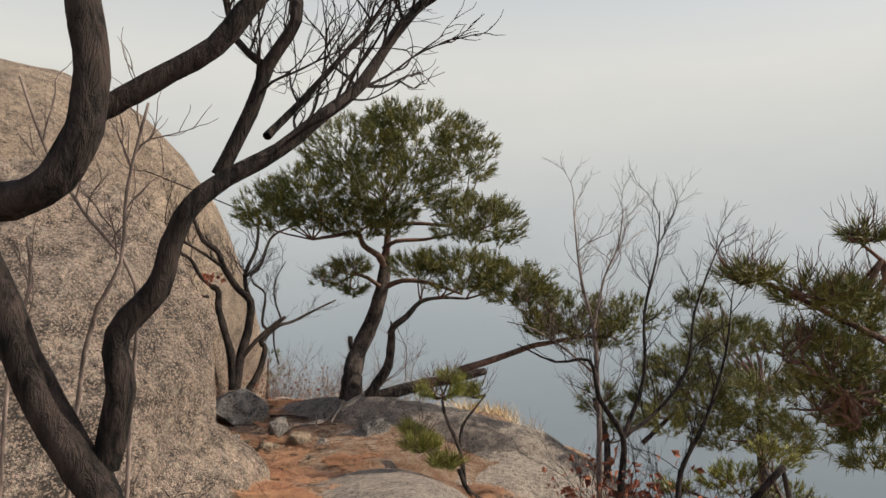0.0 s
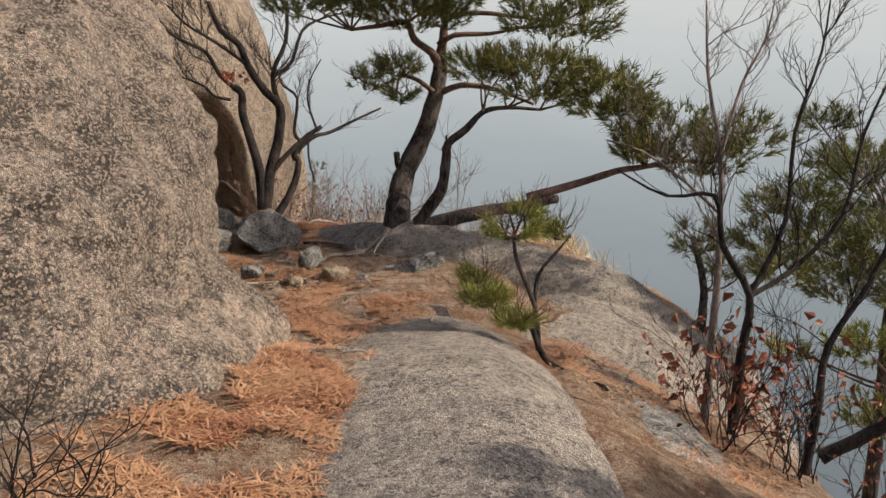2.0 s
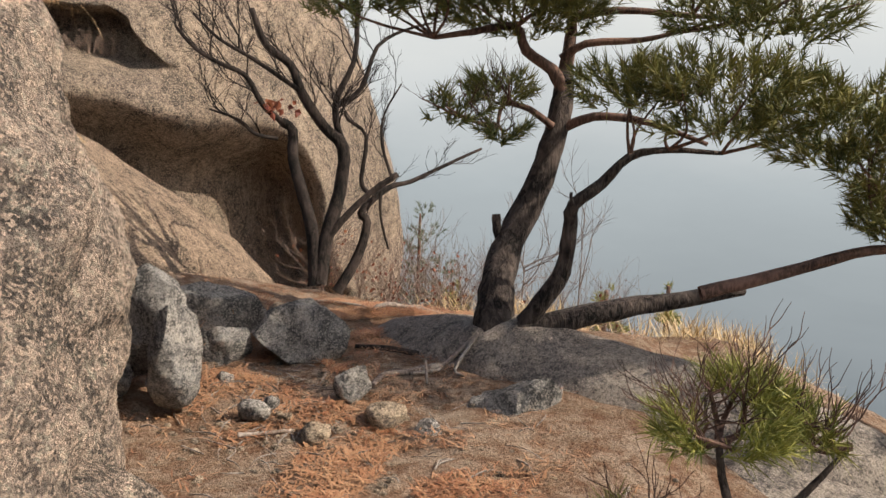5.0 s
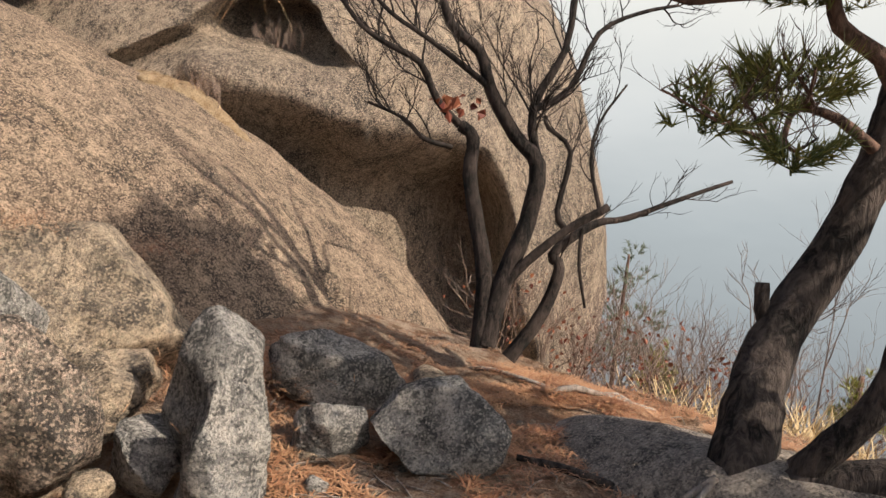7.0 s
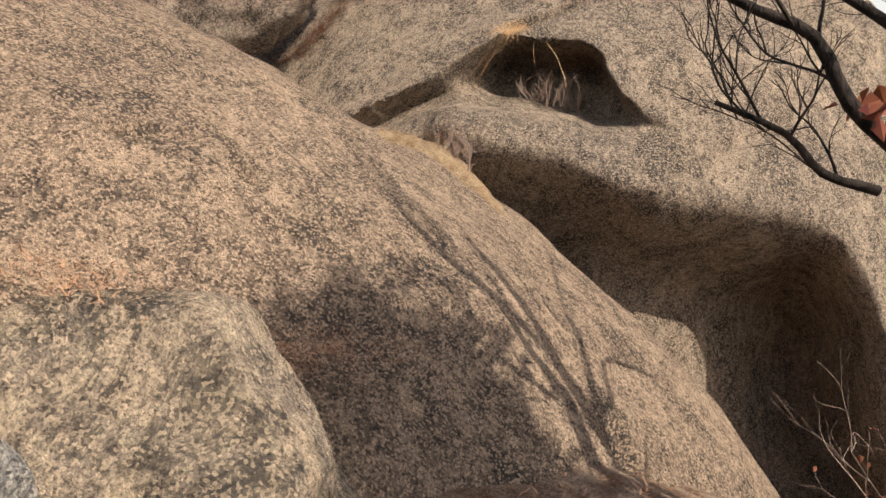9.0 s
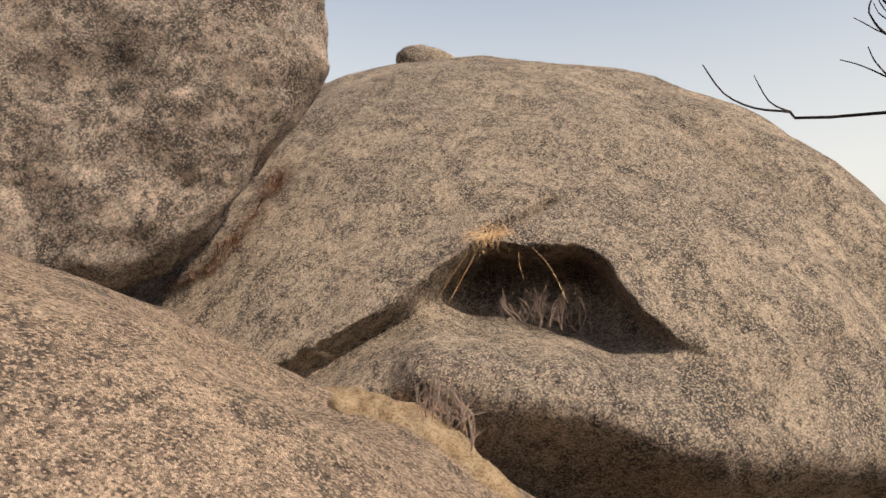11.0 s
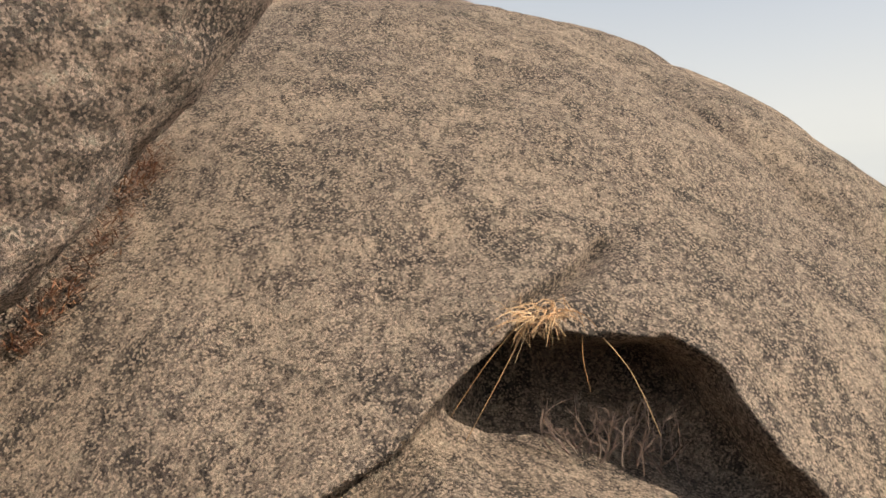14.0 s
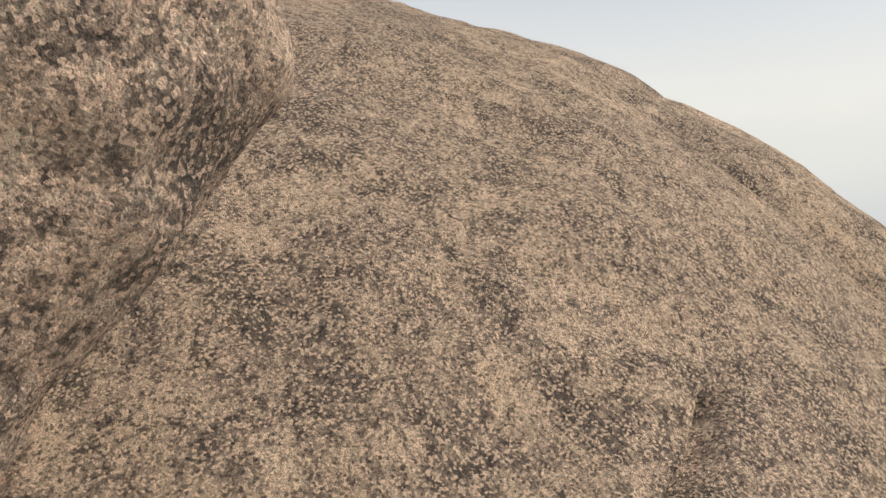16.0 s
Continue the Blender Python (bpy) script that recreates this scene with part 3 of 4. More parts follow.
bare_tree("bare_oak", "bare many-stemmed oak with dark bark", (
    (O1, 0.072, 0.048), (O2, 0.085, 0.030), (O1A, 0.034, 0.014), (O1B, 0.022, 0.010), (O2A, 0.042, 0.022), (O2B, 0.030, 0.012),
    ([O2A[-1]] + [(-5.95, 15.08, 3.36), (-6.15, 14.94, 3.40), (-6.33, 14.82, 3.43), (-6.48, 14.70, 3.53), (-6.57, 14.59, 3.72)], 0.012, 0.004), ([(-6.15, 14.94, 3.40), (-6.25, 14.86, 3.47), (-6.31, 14.78, 3.64)], 0.007, 0.003), (O3, 0.042, 0.030), (O4, 0.060, 0.014), (O5, 0.026, 0.014), (O6, 0.018, 0.008), (O7, 0.028, 0.012), (O8, 0.018, 0.010)), OAK_BARK,
    ((O1A, 8, 0.5, 0.010, 2), (O1B, 6, 0.4, 0.007, 2), (O2, 6, 0.5, 0.009, 2), (O2A, 8, 0.5, 0.010, 2), (O2B, 9, 0.45, 0.008, 2), (O4, 5, 0.35, 0.007, 2), (O5, 6, 0.35, 0.006, 2), (O6, 7, 0.35, 0.006, 2), (O7, 7, 0.5, 0.009, 2)), 5, None)

N0 = [(-1.17, 3.28, 0.40), (-1.19, 3.28, 0.52), (-1.29, 3.28, 0.67), (-1.43, 3.28, 0.89), (-1.55, 3.27, 1.17), (-1.63, 3.27, 1.33)]
N1 = [(-1.20, 3.32, 0.61), (-1.15, 3.31, 0.87), (-1.17, 3.31, 1.05), (-1.04, 3.32, 1.21), (-1.00, 3.32, 1.36), (-0.94, 3.32, 1.49), (-0.84, 3.37, 1.59), (-0.68, 3.46, 1.71), (-0.52, 3.54, 1.87), (-0.41, 3.63, 2.00), (-0.29, 3.71, 2.22), (-0.14, 3.79, 2.44)]
N2 = [(-0.88, 3.42, 1.61), (-0.78, 3.44, 1.84), (-0.72, 3.45, 2.02), (-0.63, 3.47, 2.19), (-0.65, 3.49, 2.36)]
N3 = [(-1.51, 3.02, 1.47), (-1.38, 3.04, 1.47), (-1.26, 3.05, 1.54), (-1.18, 3.06, 1.70), (-1.17, 3.07, 1.87), (-1.20, 3.07, 2.07), (-1.22, 3.08, 2.22)]
N4 = [(-1.21, 3.11, 1.76), (-1.15, 3.15, 1.79), (-1.04, 3.18, 1.87), (-0.84, 3.22, 2.01), (-0.71, 3.25, 2.19), (-0.60, 3.29, 2.31)]
N5 = [(-0.73, 3.45, 2.01), (-0.84, 3.46, 2.11), (-0.89, 3.47, 2.26), (-0.91, 3.48, 2.37)]
N6 = [(-0.75, 3.56, 1.78), (-0.68, 3.70, 1.92), (-0.53, 3.82, 2.15), (-0.41, 3.95, 2.36), (-0.32, 4.08, 2.59)]
bare_tree("leaning_oak", "bare oak with dark rough leaning trunks", ((N1, 0.052, 0.016), (N0, 0.075, 0.06), (N2, 0.030, 0.022), (N3, 0.062, 0.055), (N4, 0.040, 0.034), (N5, 0.015, 0.008), (N6, 0.017, 0.007)), OAK_BARK,
          ((N1[6:], 14, 0.42, 0.008, 2), (N2, 5, 0.35, 0.006, 2), (N6, 10, 0.4, 0.006, 2), (N5, 4, 0.3, 0.005, 1)), 17, None)

R1 = [(1.31, 8.26, -1.88), (1.44, 8.37, -1.46), (1.48, 8.55, -0.50), (1.49, 8.67, 0.08), (1.47, 8.85, 0.80), (1.35, 9.00, 1.39), (1.30, 9.18, 2.15)]
R2 = [(1.61, 8.19, -1.77), (1.64, 8.28, -1.20), (1.66, 8.36, -0.68), (1.69, 8.42, -0.26), (1.46, 8.47, 0.11), (1.37, 8.52, 0.49), (1.01, 8.51, 0.47), (0.62, 8.52, 0.65)]
R3 = [(1.69, 8.42, -0.26), (1.95, 8.60, 0.31), (2.00, 8.78, 0.98), (2.19, 8.96, 1.62), (2.26, 9.11, 2.12)]
R4 = [(1.46, 8.78, 0.81), (1.60, 8.93, 1.35), (1.78, 9.06, 1.71), (1.87, 9.20, 2.14)]
R5 = [(1.69, 8.42, -0.26), (2.02, 8.55, -0.07), (2.42, 8.71, 0.36), (2.57, 8.89, 0.99), (2.83, 9.07, 1.55), (3.01, 9.20, 1.86)]
R6 = [(2.04, 7.86, -1.43), (2.11, 7.97, -0.96), (2.17, 8.08, -0.52), (2.44, 8.20, -0.07), (2.70, 8.35, 0.56), (2.83, 8.49, 1.20)]
R7 = [(1.46, 8.61, 0.33), (1.16, 8.56, 0.57), (0.80, 8.52, 0.80), (0.51, 8.45, 0.88)]
R8 = [(2.05, 7.69, -1.21), (2.39, 7.67, -0.96), (2.64, 7.65, -0.71), (2.97, 7.65, -0.35)]
for nm, ls, sets, sd in (
        ("slender_oak", ((R1, 0.045, 0.006), (R4, 0.016, 0.005), (R7, 0.014, 0.005)), ((R1[2:], 15, 0.5, 0.007, 2), (R4, 10, 0.4, 0.005, 2), (R7, 9, 0.4, 0.005, 2)), 31),
        ("slender_oak", ((R2, 0.050, 0.006), (R3, 0.026, 0.005), (R5, 0.024, 0.005)), ((R2[3:], 8, 0.4, 0.005, 2), (R3, 16, 0.45, 0.006, 2), (R5, 16, 0.45, 0.006, 2)), 37),
        ("slender_oak", ((R6, 0.040, 0.006), (R8, 0.050, 0.03)), ((R6, 16, 0.45, 0.006, 2), (R8, 6, 0.4, 0.006, 2)), 41)):
    bare_tree(nm, "slender bare oak with pale twigs at the drop", ls, OAK_BARK if sd != 31 else TWIG_BARK, sets, sd, None)["group"] = "slender oaks"


def pine(name, label, limbs, clumps, tufts, size, needles, seed, count=20, wide=0.0035, twig=True):
    t = thing(name, label, "pine tree")
    rng = random.Random(seed)
    for i, (pts, r0, r1, mat) in enumerate(limbs):
        limb("trunk" if i == 0 else "limb", t, pts, r0, r1, mat, 12 if r0 > 0.08 else 7, 0.10, seed + i)
    ends = [Vector(p) for pts, *_ in limbs for p in pts[len(pts) // 2:]]
    v, f, tv, tf = [], [], [], []
    for c, r in clumps:
        k = max(6, int(tufts * r[0] * (r[1] + r[2]) * 9))
        clump(v, f, c, r, k, size, rng, count, wide)
        if twig:
            near = min(ends, key=lambda e: (e - Vector(c)).length)
            for _ in range(3):
                q = Vector(c) + Vector((rng.uniform(-0.7, 0.7) * r[0], rng.uniform(-0.7, 0.7) * r[1], rng.uniform(-0.3, 0.4) * r[2]))
                mid = near.lerp(q, 0.5) + Vector((rng.uniform(-0.1, 0.1), rng.uniform(-0.1, 0.1), -0.06))
                tube(tv, tf, (near, mid, q), 0.016, 0.005, 5)
                for _ in range(5):
                    twigs(tv, tf, mid.lerp(q, rng.random()), (rng.uniform(-1, 1), rng.uniform(-1, 1), rng.uniform(0, 1)), 0.22, 0.004, 1, rng)
    soup("crown", v, f, needles, t)
    if tv:
        tagged(soup("twig_spray", tv, tf, PINE_RED, t), kind="stuff")
    return t


P0 = [(-1.52, 11.53, -0.51), (-1.52, 11.67, -0.24), (-1.53, 11.80, 0.00), (-1.47, 11.96, 0.25), (-1.31, 12.14, 0.65), (-1.20, 12.26, 1.03), (-1.14, 12.36, 1.41), (-1.14, 12.43, 1.68)]
P1 = [(-1.41, 11.46, -0.49), (-1.05, 11.59, -0.36), (-0.56, 11.77, -0.23), (-0.03, 11.96, -0.14), (0.45, 12.13, -0.04)]
P1B = [(0.04, 11.33, 0.05), (0.56, 11.44, 0.21), (1.07, 11.55, 0.39), (1.41, 11.62, 0.45), (1.81, 11.70, 0.53), (2.27, 11.78, 0.54)]
P2 = [(-1.25, 11.54, -0.35), (-1.14, 11.51, -0.18), (-0.98, 11.53, 0.09), (-0.94, 11.51, 0.43), (-0.92, 11.45, 0.63), (-0.72, 11.53, 0.80), (-0.53, 11.61, 1.01), (-0.25, 11.69, 1.07), (0.15, 11.80, 1.06)]
P3 = [(-1.14, 12.35, 1.54), (-1.24, 12.31, 1.71), (-1.46, 12.23, 1.86), (-1.56, 12.20, 2.06), (-1.88, 12.05, 1.99), (-2.19, 11.89, 1.92)]
P4 = [(-1.15, 12.41, 1.59), (-1.12, 12.51, 1.90), (-1.12, 12.60, 2.18), (-1.19, 12.68, 2.58)]
P5 = [(-1.12, 12.30, 1.21), (-0.85, 12.29, 1.32), (-0.48, 12.29, 1.30), (-0.20, 12.26, 1.22), (0.08, 12.21, 1.12)]
P6 = [(-1.20, 12.22, 1.23), (-1.38, 12.07, 1.36), (-1.57, 11.90, 1.39), (-1.59, 11.76, 1.22)]
P7 = [(-1.17, 12.44, 1.81), (-0.97, 12.43, 1.94), (-0.52, 12.48, 1.98), (-0.17, 12.51, 2.06)]
P8 = [(-1.11, 12.53, 2.17), (-0.72, 12.57, 2.24), (-0.10, 12.67, 2.21), (0.29, 12.69, 2.18)]
PADS = (
    ((-0.66, 11.84, 3.55), (0.80, 0.8, 0.34)), ((0.07, 11.77, 3.21), (0.50, 0.8, 0.34)), ((-1.64, 11.83, 3.33), (0.75, 0.8, 0.33)), ((-0.97, 11.92, 3.74), (0.4, 0.5, 0.25)),
    ((-0.93, 11.67, 2.71), (1.0, 0.9, 0.36)), ((-2.10, 11.66, 2.57), (0.80, 0.8, 0.33)), ((-2.72, 11.47, 2.33), (0.50, 0.6, 0.28)), ((0.24, 11.52, 2.21), (0.65, 0.8, 0.30)),
    ((-1.48, 12.09, 2.24), (0.8, 0.7, 0.22)), ((0.59, 11.73, 2.15), (0.40, 0.5, 0.25)),
    ((-1.95, 11.43, 1.35), (0.36, 0.35, 0.10)), ((-1.59, 11.73, 1.53), (0.28, 0.3, 0.11)), ((-1.51, 11.54, 1.20), (0.2, 0.25, 0.08)),
    ((0.08, 11.16, 1.46), (0.72, 0.6, 0.24)), ((0.80, 11.17, 1.31), (0.55, 0.6, 0.25)), ((-0.57, 11.44, 1.54), (0.4, 0.5, 0.18)), ((1.13, 11.29, 1.07), (0.35, 0.4, 0.2)),
    ((1.68, 11.73, 0.87), (0.55, 0.5, 0.25)), ((2.13, 11.86, 0.59), (0.5, 0.5, 0.2)), ((1.26, 11.53, 0.70), (0.3, 0.4, 0.15)), ((2.33, 11.05, 0.90), (0.55, 0.5, 0.2)),
)
pine("red_pine", "leaning old pine with a broad dark-green crown", (
    (P0, 0.165, 0.085, PINE_BARK), (P1, 0.115, 0.055, PINE_BARK), (P1B, 0.055, 0.02, PINE_RED), (P2, 0.085, 0.016, PINE_BARK), (P3, 0.062, 0.02, PINE_RED), (P4, 0.075, 0.03, PINE_RED),
    (P5, 0.048, 0.018, PINE_RED), (P6, 0.036, 0.014, PINE_RED), (P7, 0.045, 0.016, PINE_RED), (P8, 0.04, 0.015, PINE_RED),
    ([(-1.54, 11.94, 0.20), (-1.58, 11.93, 0.33), (-1.60, 11.94, 0.47)], 0.042, 0.038, PINE_BARK), ([(-0.92, 11.40, 0.64), (-0.94, 11.41, 0.69), (-0.94, 11.41, 0.73)], 0.016, 0.012, PINE_BARK)),
    [(c, (r[0] * 1.15, r[1], r[2] * 1.5)) for c, r in PADS], 62, 0.12, NEEDLES, 3, 18, 0.006)

pine("side_pine", "dark-green pine growing below the edge", (
    ([(4.6, 11.6, -5.0), (4.45, 11.5, -2.5), (4.3, 11.4, -0.9), (4.3, 11.3, -0.1)], 0.10, 0.03, PINE_BARK), ([(2.60, 11.20, -0.89), (3.03, 11.37, -0.55), (3.34, 11.52, -0.28)], 0.035, 0.02, PINE_BARK), ([(1.98, 10.64, -1.74), (2.04, 10.88, -0.84), (1.90, 11.06, -0.27)], 0.06, 0.03, PINE_BARK)),
    (((4.22, 12.50, 0.61), (0.7, 0.7, 0.3)), ((3.41, 11.97, 0.02), (0.8, 0.7, 0.3)), ((4.52, 12.00, -0.09), (0.8, 0.7, 0.3)), ((2.02, 11.26, -0.30), (0.35, 0.4, 0.28)), ((2.95, 11.60, -0.31), (0.5, 0.5, 0.25)),
     ((3.87, 11.67, -0.80), (0.6, 0.6, 0.3)), ((4.94, 12.11, 0.52), (0.5, 0.5, 0.3)), ((2.25, 11.03, -0.59), (0.3, 0.3, 0.16)), ((4.53, 11.28, -0.82), (0.6, 0.6, 0.3)), ((3.90, 12.77, 1.12), (0.4, 0.4, 0.2)), ((3.86, 11.36, 0.55), (0.6, 0.6, 0.35)), ((3.08, 11.17, 0.24), (0.5, 0.5, 0.3)), ((3.41, 11.00, -0.35), (0.6, 0.6, 0.35)), ((3.94, 10.80, -0.16), (0.6, 0.6, 0.35)), ((2.76, 10.60, -0.44), (0.4, 0.5, 0.25))), 55, 0.12, NEEDLES, 9, 18, 0.005)
pine("low_pine", "bright green young pine below the edge", (
    ([(3.6, 8.3, -3.8), (3.5, 8.3, -2.2), (3.3, 8.2, -1.0), (3.2, 8.2, -0.5)], 0.06, 0.02, PINE_BARK),),
    (((3.25, 9.60, -0.94), (0.45, 0.45, 0.2)), ((3.75, 9.65, -0.69), (0.4, 0.4, 0.22)), ((3.30, 9.11, -1.45), (0.5, 0.5, 0.25)), ((2.66, 9.95, -1.14), (0.25, 0.3, 0.1)), ((3.78, 9.38, -1.18), (0.4, 0.4, 0.25))), 50, 0.10, NEEDLES_LIGHT, 10, 20, 0.0055)
pine("near_pine", "pine with drooping needle brushes at the edge", (
    ([(4.4, 6.0, -4.2), (4.3, 5.9, -1.0), (4.1, 5.9, 0.6), (3.9, 5.9, 1.6)], 0.11, 0.05, PINE_BARK), ([(2.97, 5.83, 0.85), (2.47, 5.73, 1.07), (2.06, 5.64, 1.25), (1.74, 5.55, 1.35), (1.61, 5.47, 1.44)], 0.026, 0.006, PINE_RED), ([(3.05, 5.71, 1.23), (2.72, 5.64, 1.44), (2.47, 5.58, 1.62)], 0.02, 0.006, PINE_RED), ([(3.05, 5.85, 0.47), (2.54, 5.73, 0.56), (2.19, 5.62, 0.78)], 0.022, 0.008, PINE_RED)),
    (((1.82, 5.48, 1.35), (0.22, 0.25, 0.07)), ((2.26, 5.59, 1.25), (0.32, 0.35, 0.12)), ((2.58, 5.58, 1.62), (0.16, 0.25, 0.07)), ((2.60, 5.70, 1.15), (0.3, 0.4, 0.16)), ((2.51, 5.82, 0.77), (0.35, 0.4, 0.2)), ((2.82, 5.83, 0.70), (0.35, 0.4, 0.25)), ((2.80, 5.96, 0.22), (0.3, 0.4, 0.22)),
     ((2.29, 5.81, 0.92), (0.2, 0.3, 0.12)), ((2.75, 6.11, 1.06), (0.45, 0.4, 0.3)), ((2.56, 6.24, 0.40), (0.4, 0.4, 0.3)), ((2.97, 6.25, 0.41), (0.4, 0.4, 0.35))), 75, 0.10, NEEDLES, 11, 20, 0.0042)
pine("shrub_pine", "small light-green pine shrub with crooked stem", (
    ([(0.09, 8.24, -0.75), (0.04, 8.30, -0.41), (-0.11, 8.36, -0.09), (-0.15, 8.41, 0.10)], 0.026, 0.012, PINE_BARK), ([(0.04, 8.34, -0.39), (0.06, 8.39, -0.18), (0.20, 8.44, 0.01), (0.29, 8.48, 0.12)], 0.020, 0.007, PINE_BARK), ([(0.03, 8.22, -0.48), (-0.14, 8.17, -0.48), (-0.38, 8.13, -0.33)], 0.012, 0.005, PINE_BARK)),
    (((-0.17, 8.32, 0.21), (0.27, 0.25, 0.11)), ((0.20, 8.53, 0.17), (0.20, 0.2, 0.08)), ((-0.35, 8.09, -0.28), (0.23, 0.22, 0.10)), ((-0.10, 8.03, -0.43), (0.20, 0.2, 0.08)), ((-0.43, 8.25, -0.17), (0.15, 0.2, 0.08)), ((-0.08, 8.44, 0.31), (0.18, 0.2, 0.07))), 190, 0.095, NEEDLES_LIGHT, 12, 20, 0.003)

# far trees on the slope behind
for i, (c, h) in enumerate((((-7.11, 29.01, -3.25), 4.2), ((-4.62, 23.43, -3.24), 1.3), ((-0.85, 23.70, -3.05), 1.3), ((0.75, 26.35, -3.36), 1.2), ((-4.69, 23.62, -3.26), 1.1))):
    rows = [((c[0] + math.sin(k * 2.4 + i) * h * 0.12, c[1] + math.cos(k * 2.4) * h * 0.1, c[2] + h * (0.42 - 0.15 * k)), (h * (0.10 + 0.055 * k), h * (0.10 + 0.055 * k), h * 0.09)) for k in range(6)]
    # Only the tall pine takes the haze-tinted needles.
    pine("slope_pine", "hazy green pine on the slope below", (([(c[0], c[1], level(c[0], c[1]) - 0.3), (c[0], c[1], c[2]), (c[0], c[1], c[2] + h * 0.4)], 0.10, 0.03, PINE_RED),), rows, 9 if h > 2 else 24, 0.16, NEEDLES_HAZE_TINT if h > 2 else NEEDLES_LIGHT, 70 + i, 18, 0.010, False)["group"] = "slope pines"
for i in range(9):
    rng = random.Random(200 + i)
    c = (-5.2 + i * 0.62 + rng.uniform(-0.2, 0.2), 24.0 + rng.uniform(-2, 3))
    z = level(*c)
    top = (c[0] + rng.uniform(-0.4, 0.4), c[1], z + 4.6 + rng.uniform(-0.5, 1.0))
    pts = [(c[0], c[1], z - 0.3), (c[0] + rng.uniform(-0.2, 0.2), c[1], z + 2.2), top]
    bare_tree("slope_tree", "grey leafless tree on the slope below", ((pts, 0.045, 0.01),), TWIG_BARK, ((pts, 12, 1.3, 0.016, 2),), 300 + i, None)["group"] = "slope trees"


# ---- brush, roots, litter ----
def brush(name, label, spots, height, seed, material, per=14, leaf=0):
    t = thing(name, label, "bush")
    rng = random.Random(seed)
    v, f, lv, lf = [], [], [], []
    for x, y, z in spots:
        for _ in range(per):
            d = Vector((rng.uniform(-0.6, 0.6), rng.uniform(-0.6, 0.6), 1))
            s = Vector((x + rng.uniform(-0.15, 0.15), y + rng.uniform(-0.15, 0.15), z - 0.05))
            twigs(v, f, s, d, height * rng.uniform(0.5, 1.1), 0.006, 2, rng, 0.7, 0.03)
            for _ in range(leaf):
                p = s + d.normalized() * height * rng.uniform(0.3, 1.2) + Vector((rng.uniform(-0.2, 0.2), rng.uniform(-0.2, 0.2), rng.uniform(-0.1, 0.1)))
                leaf_at(lv, lf, p, rng.uniform(0.03, 0.055), rng)
    tagged(soup("stem_cluster", v, f, material, t), kind="stuff")
    if lv:
        tagged(soup("leaf_cluster", lv, lf, DEAD_LEAF, t), kind="stuff")
    return t


def leaf_at(v, f, p, s, rng):
    """A dry curled leaf: two halves folded along the midrib."""
    a = Vector((rng.uniform(-1, 1), rng.uniform(-1, 1), rng.uniform(-1.6, 0.2))).normalized()
    b = a.orthogonal().normalized()
    b = (b + a.cross(b) * rng.uniform(-1, 1)).normalized()
    n = a.cross(b)
    p = Vector(p)
    i = len(v)
    v.extend(tuple(q) for q in (p, p + a * s * 0.5 + b * s * 0.42 + n * s * 0.2, p + a * s * 1.25, p + a * s * 0.5 - b * s * 0.42 + n * s * 0.25, p + a * s * 0.6))
    f.extend(((i, i + 1, i + 4), (i + 1, i + 2, i + 4), (i + 2, i + 3, i + 4), (i + 3, i, i + 4)))


def on(x, y, up=0.0):
    return (x, y, level(x, y) + up)


brush("dry_brush", "leafless reddish brush behind the oak", [on(-4.0 + 0.28 * i, 13.9 + 0.35 * (i % 3)) for i in range(9)], 0.75, 51, BRUSH, 9, 3)
brush("dry_brush", "tangled dry brush on the slope edge", [on(-3.6 + 0.5 * i, 15.3 + 0.4 * (i % 2)) for i in range(7)], 0.9, 52, BRUSH, 9, 2)
brush("twig_shrub", "thin bare shrub at the foot of the rock", [on(-1.72, 4.5), on(-1.58, 4.7), on(-1.5, 4.45), on(-1.9, 4.9)], 0.36, 53, OAK_BARK, 2, 0)
brush("edge_brush", "brown brush with withered red oak leaves", [on(1.35 + 0.25 * i, 7.7 + 0.3 * (i % 2)) for i in range(5)], 0.8, 54, OAK_BARK, 6, 9)
brush("hollow_twigs", "dry twigs growing in the rock gully", [(-8.76, 14.04, 1.41), (-8.38, 14.31, 1.35)], 0.35, 55, BRUSH, 6, 0)
rng = random.Random(77)
v, f = [], []
for _ in range(150):
    c = (1.65, 8.43, -0.91)
    leaf_at(v, f, (c[0] + rng.gauss(0, 0.33), c[1] + rng.gauss(0, 0.2), c[2] + rng.gauss(0, 0.26)), rng.uniform(0.06, 0.11), rng)
for _ in range(26):
    c = (-3.93, 12.56, 1.33)
    leaf_at(v, f, (c[0] + rng.gauss(0, 0.13), c[1] + rng.gauss(0, 0.10), c[2] + rng.gauss(0.03, 0.035)), rng.uniform(0.05, 0.09), rng)
tagged(soup("withered_leaves", v, f, DEAD_LEAF), "withered red-brown oak leaves still hanging", "leaves", "", "stuff")

t = thing("dead_branch", "fallen dark dead branch beside the slab", "branch")
limb("stem", t, [(0.03, 8.21, -0.57), (0.13, 8.05, -0.74), (0.32, 7.91, -0.82), (0.55, 7.78, -0.85)], 0.022, 0.030, OAK_BARK, 7, 0.1, 1)
limb("stub", t, [(0.55, 7.79, -0.84), (0.44, 7.72, -0.93), (0.31, 7.65, -1.01)], 0.032, 0.036, OAK_BARK, 7, 0.1, 2)

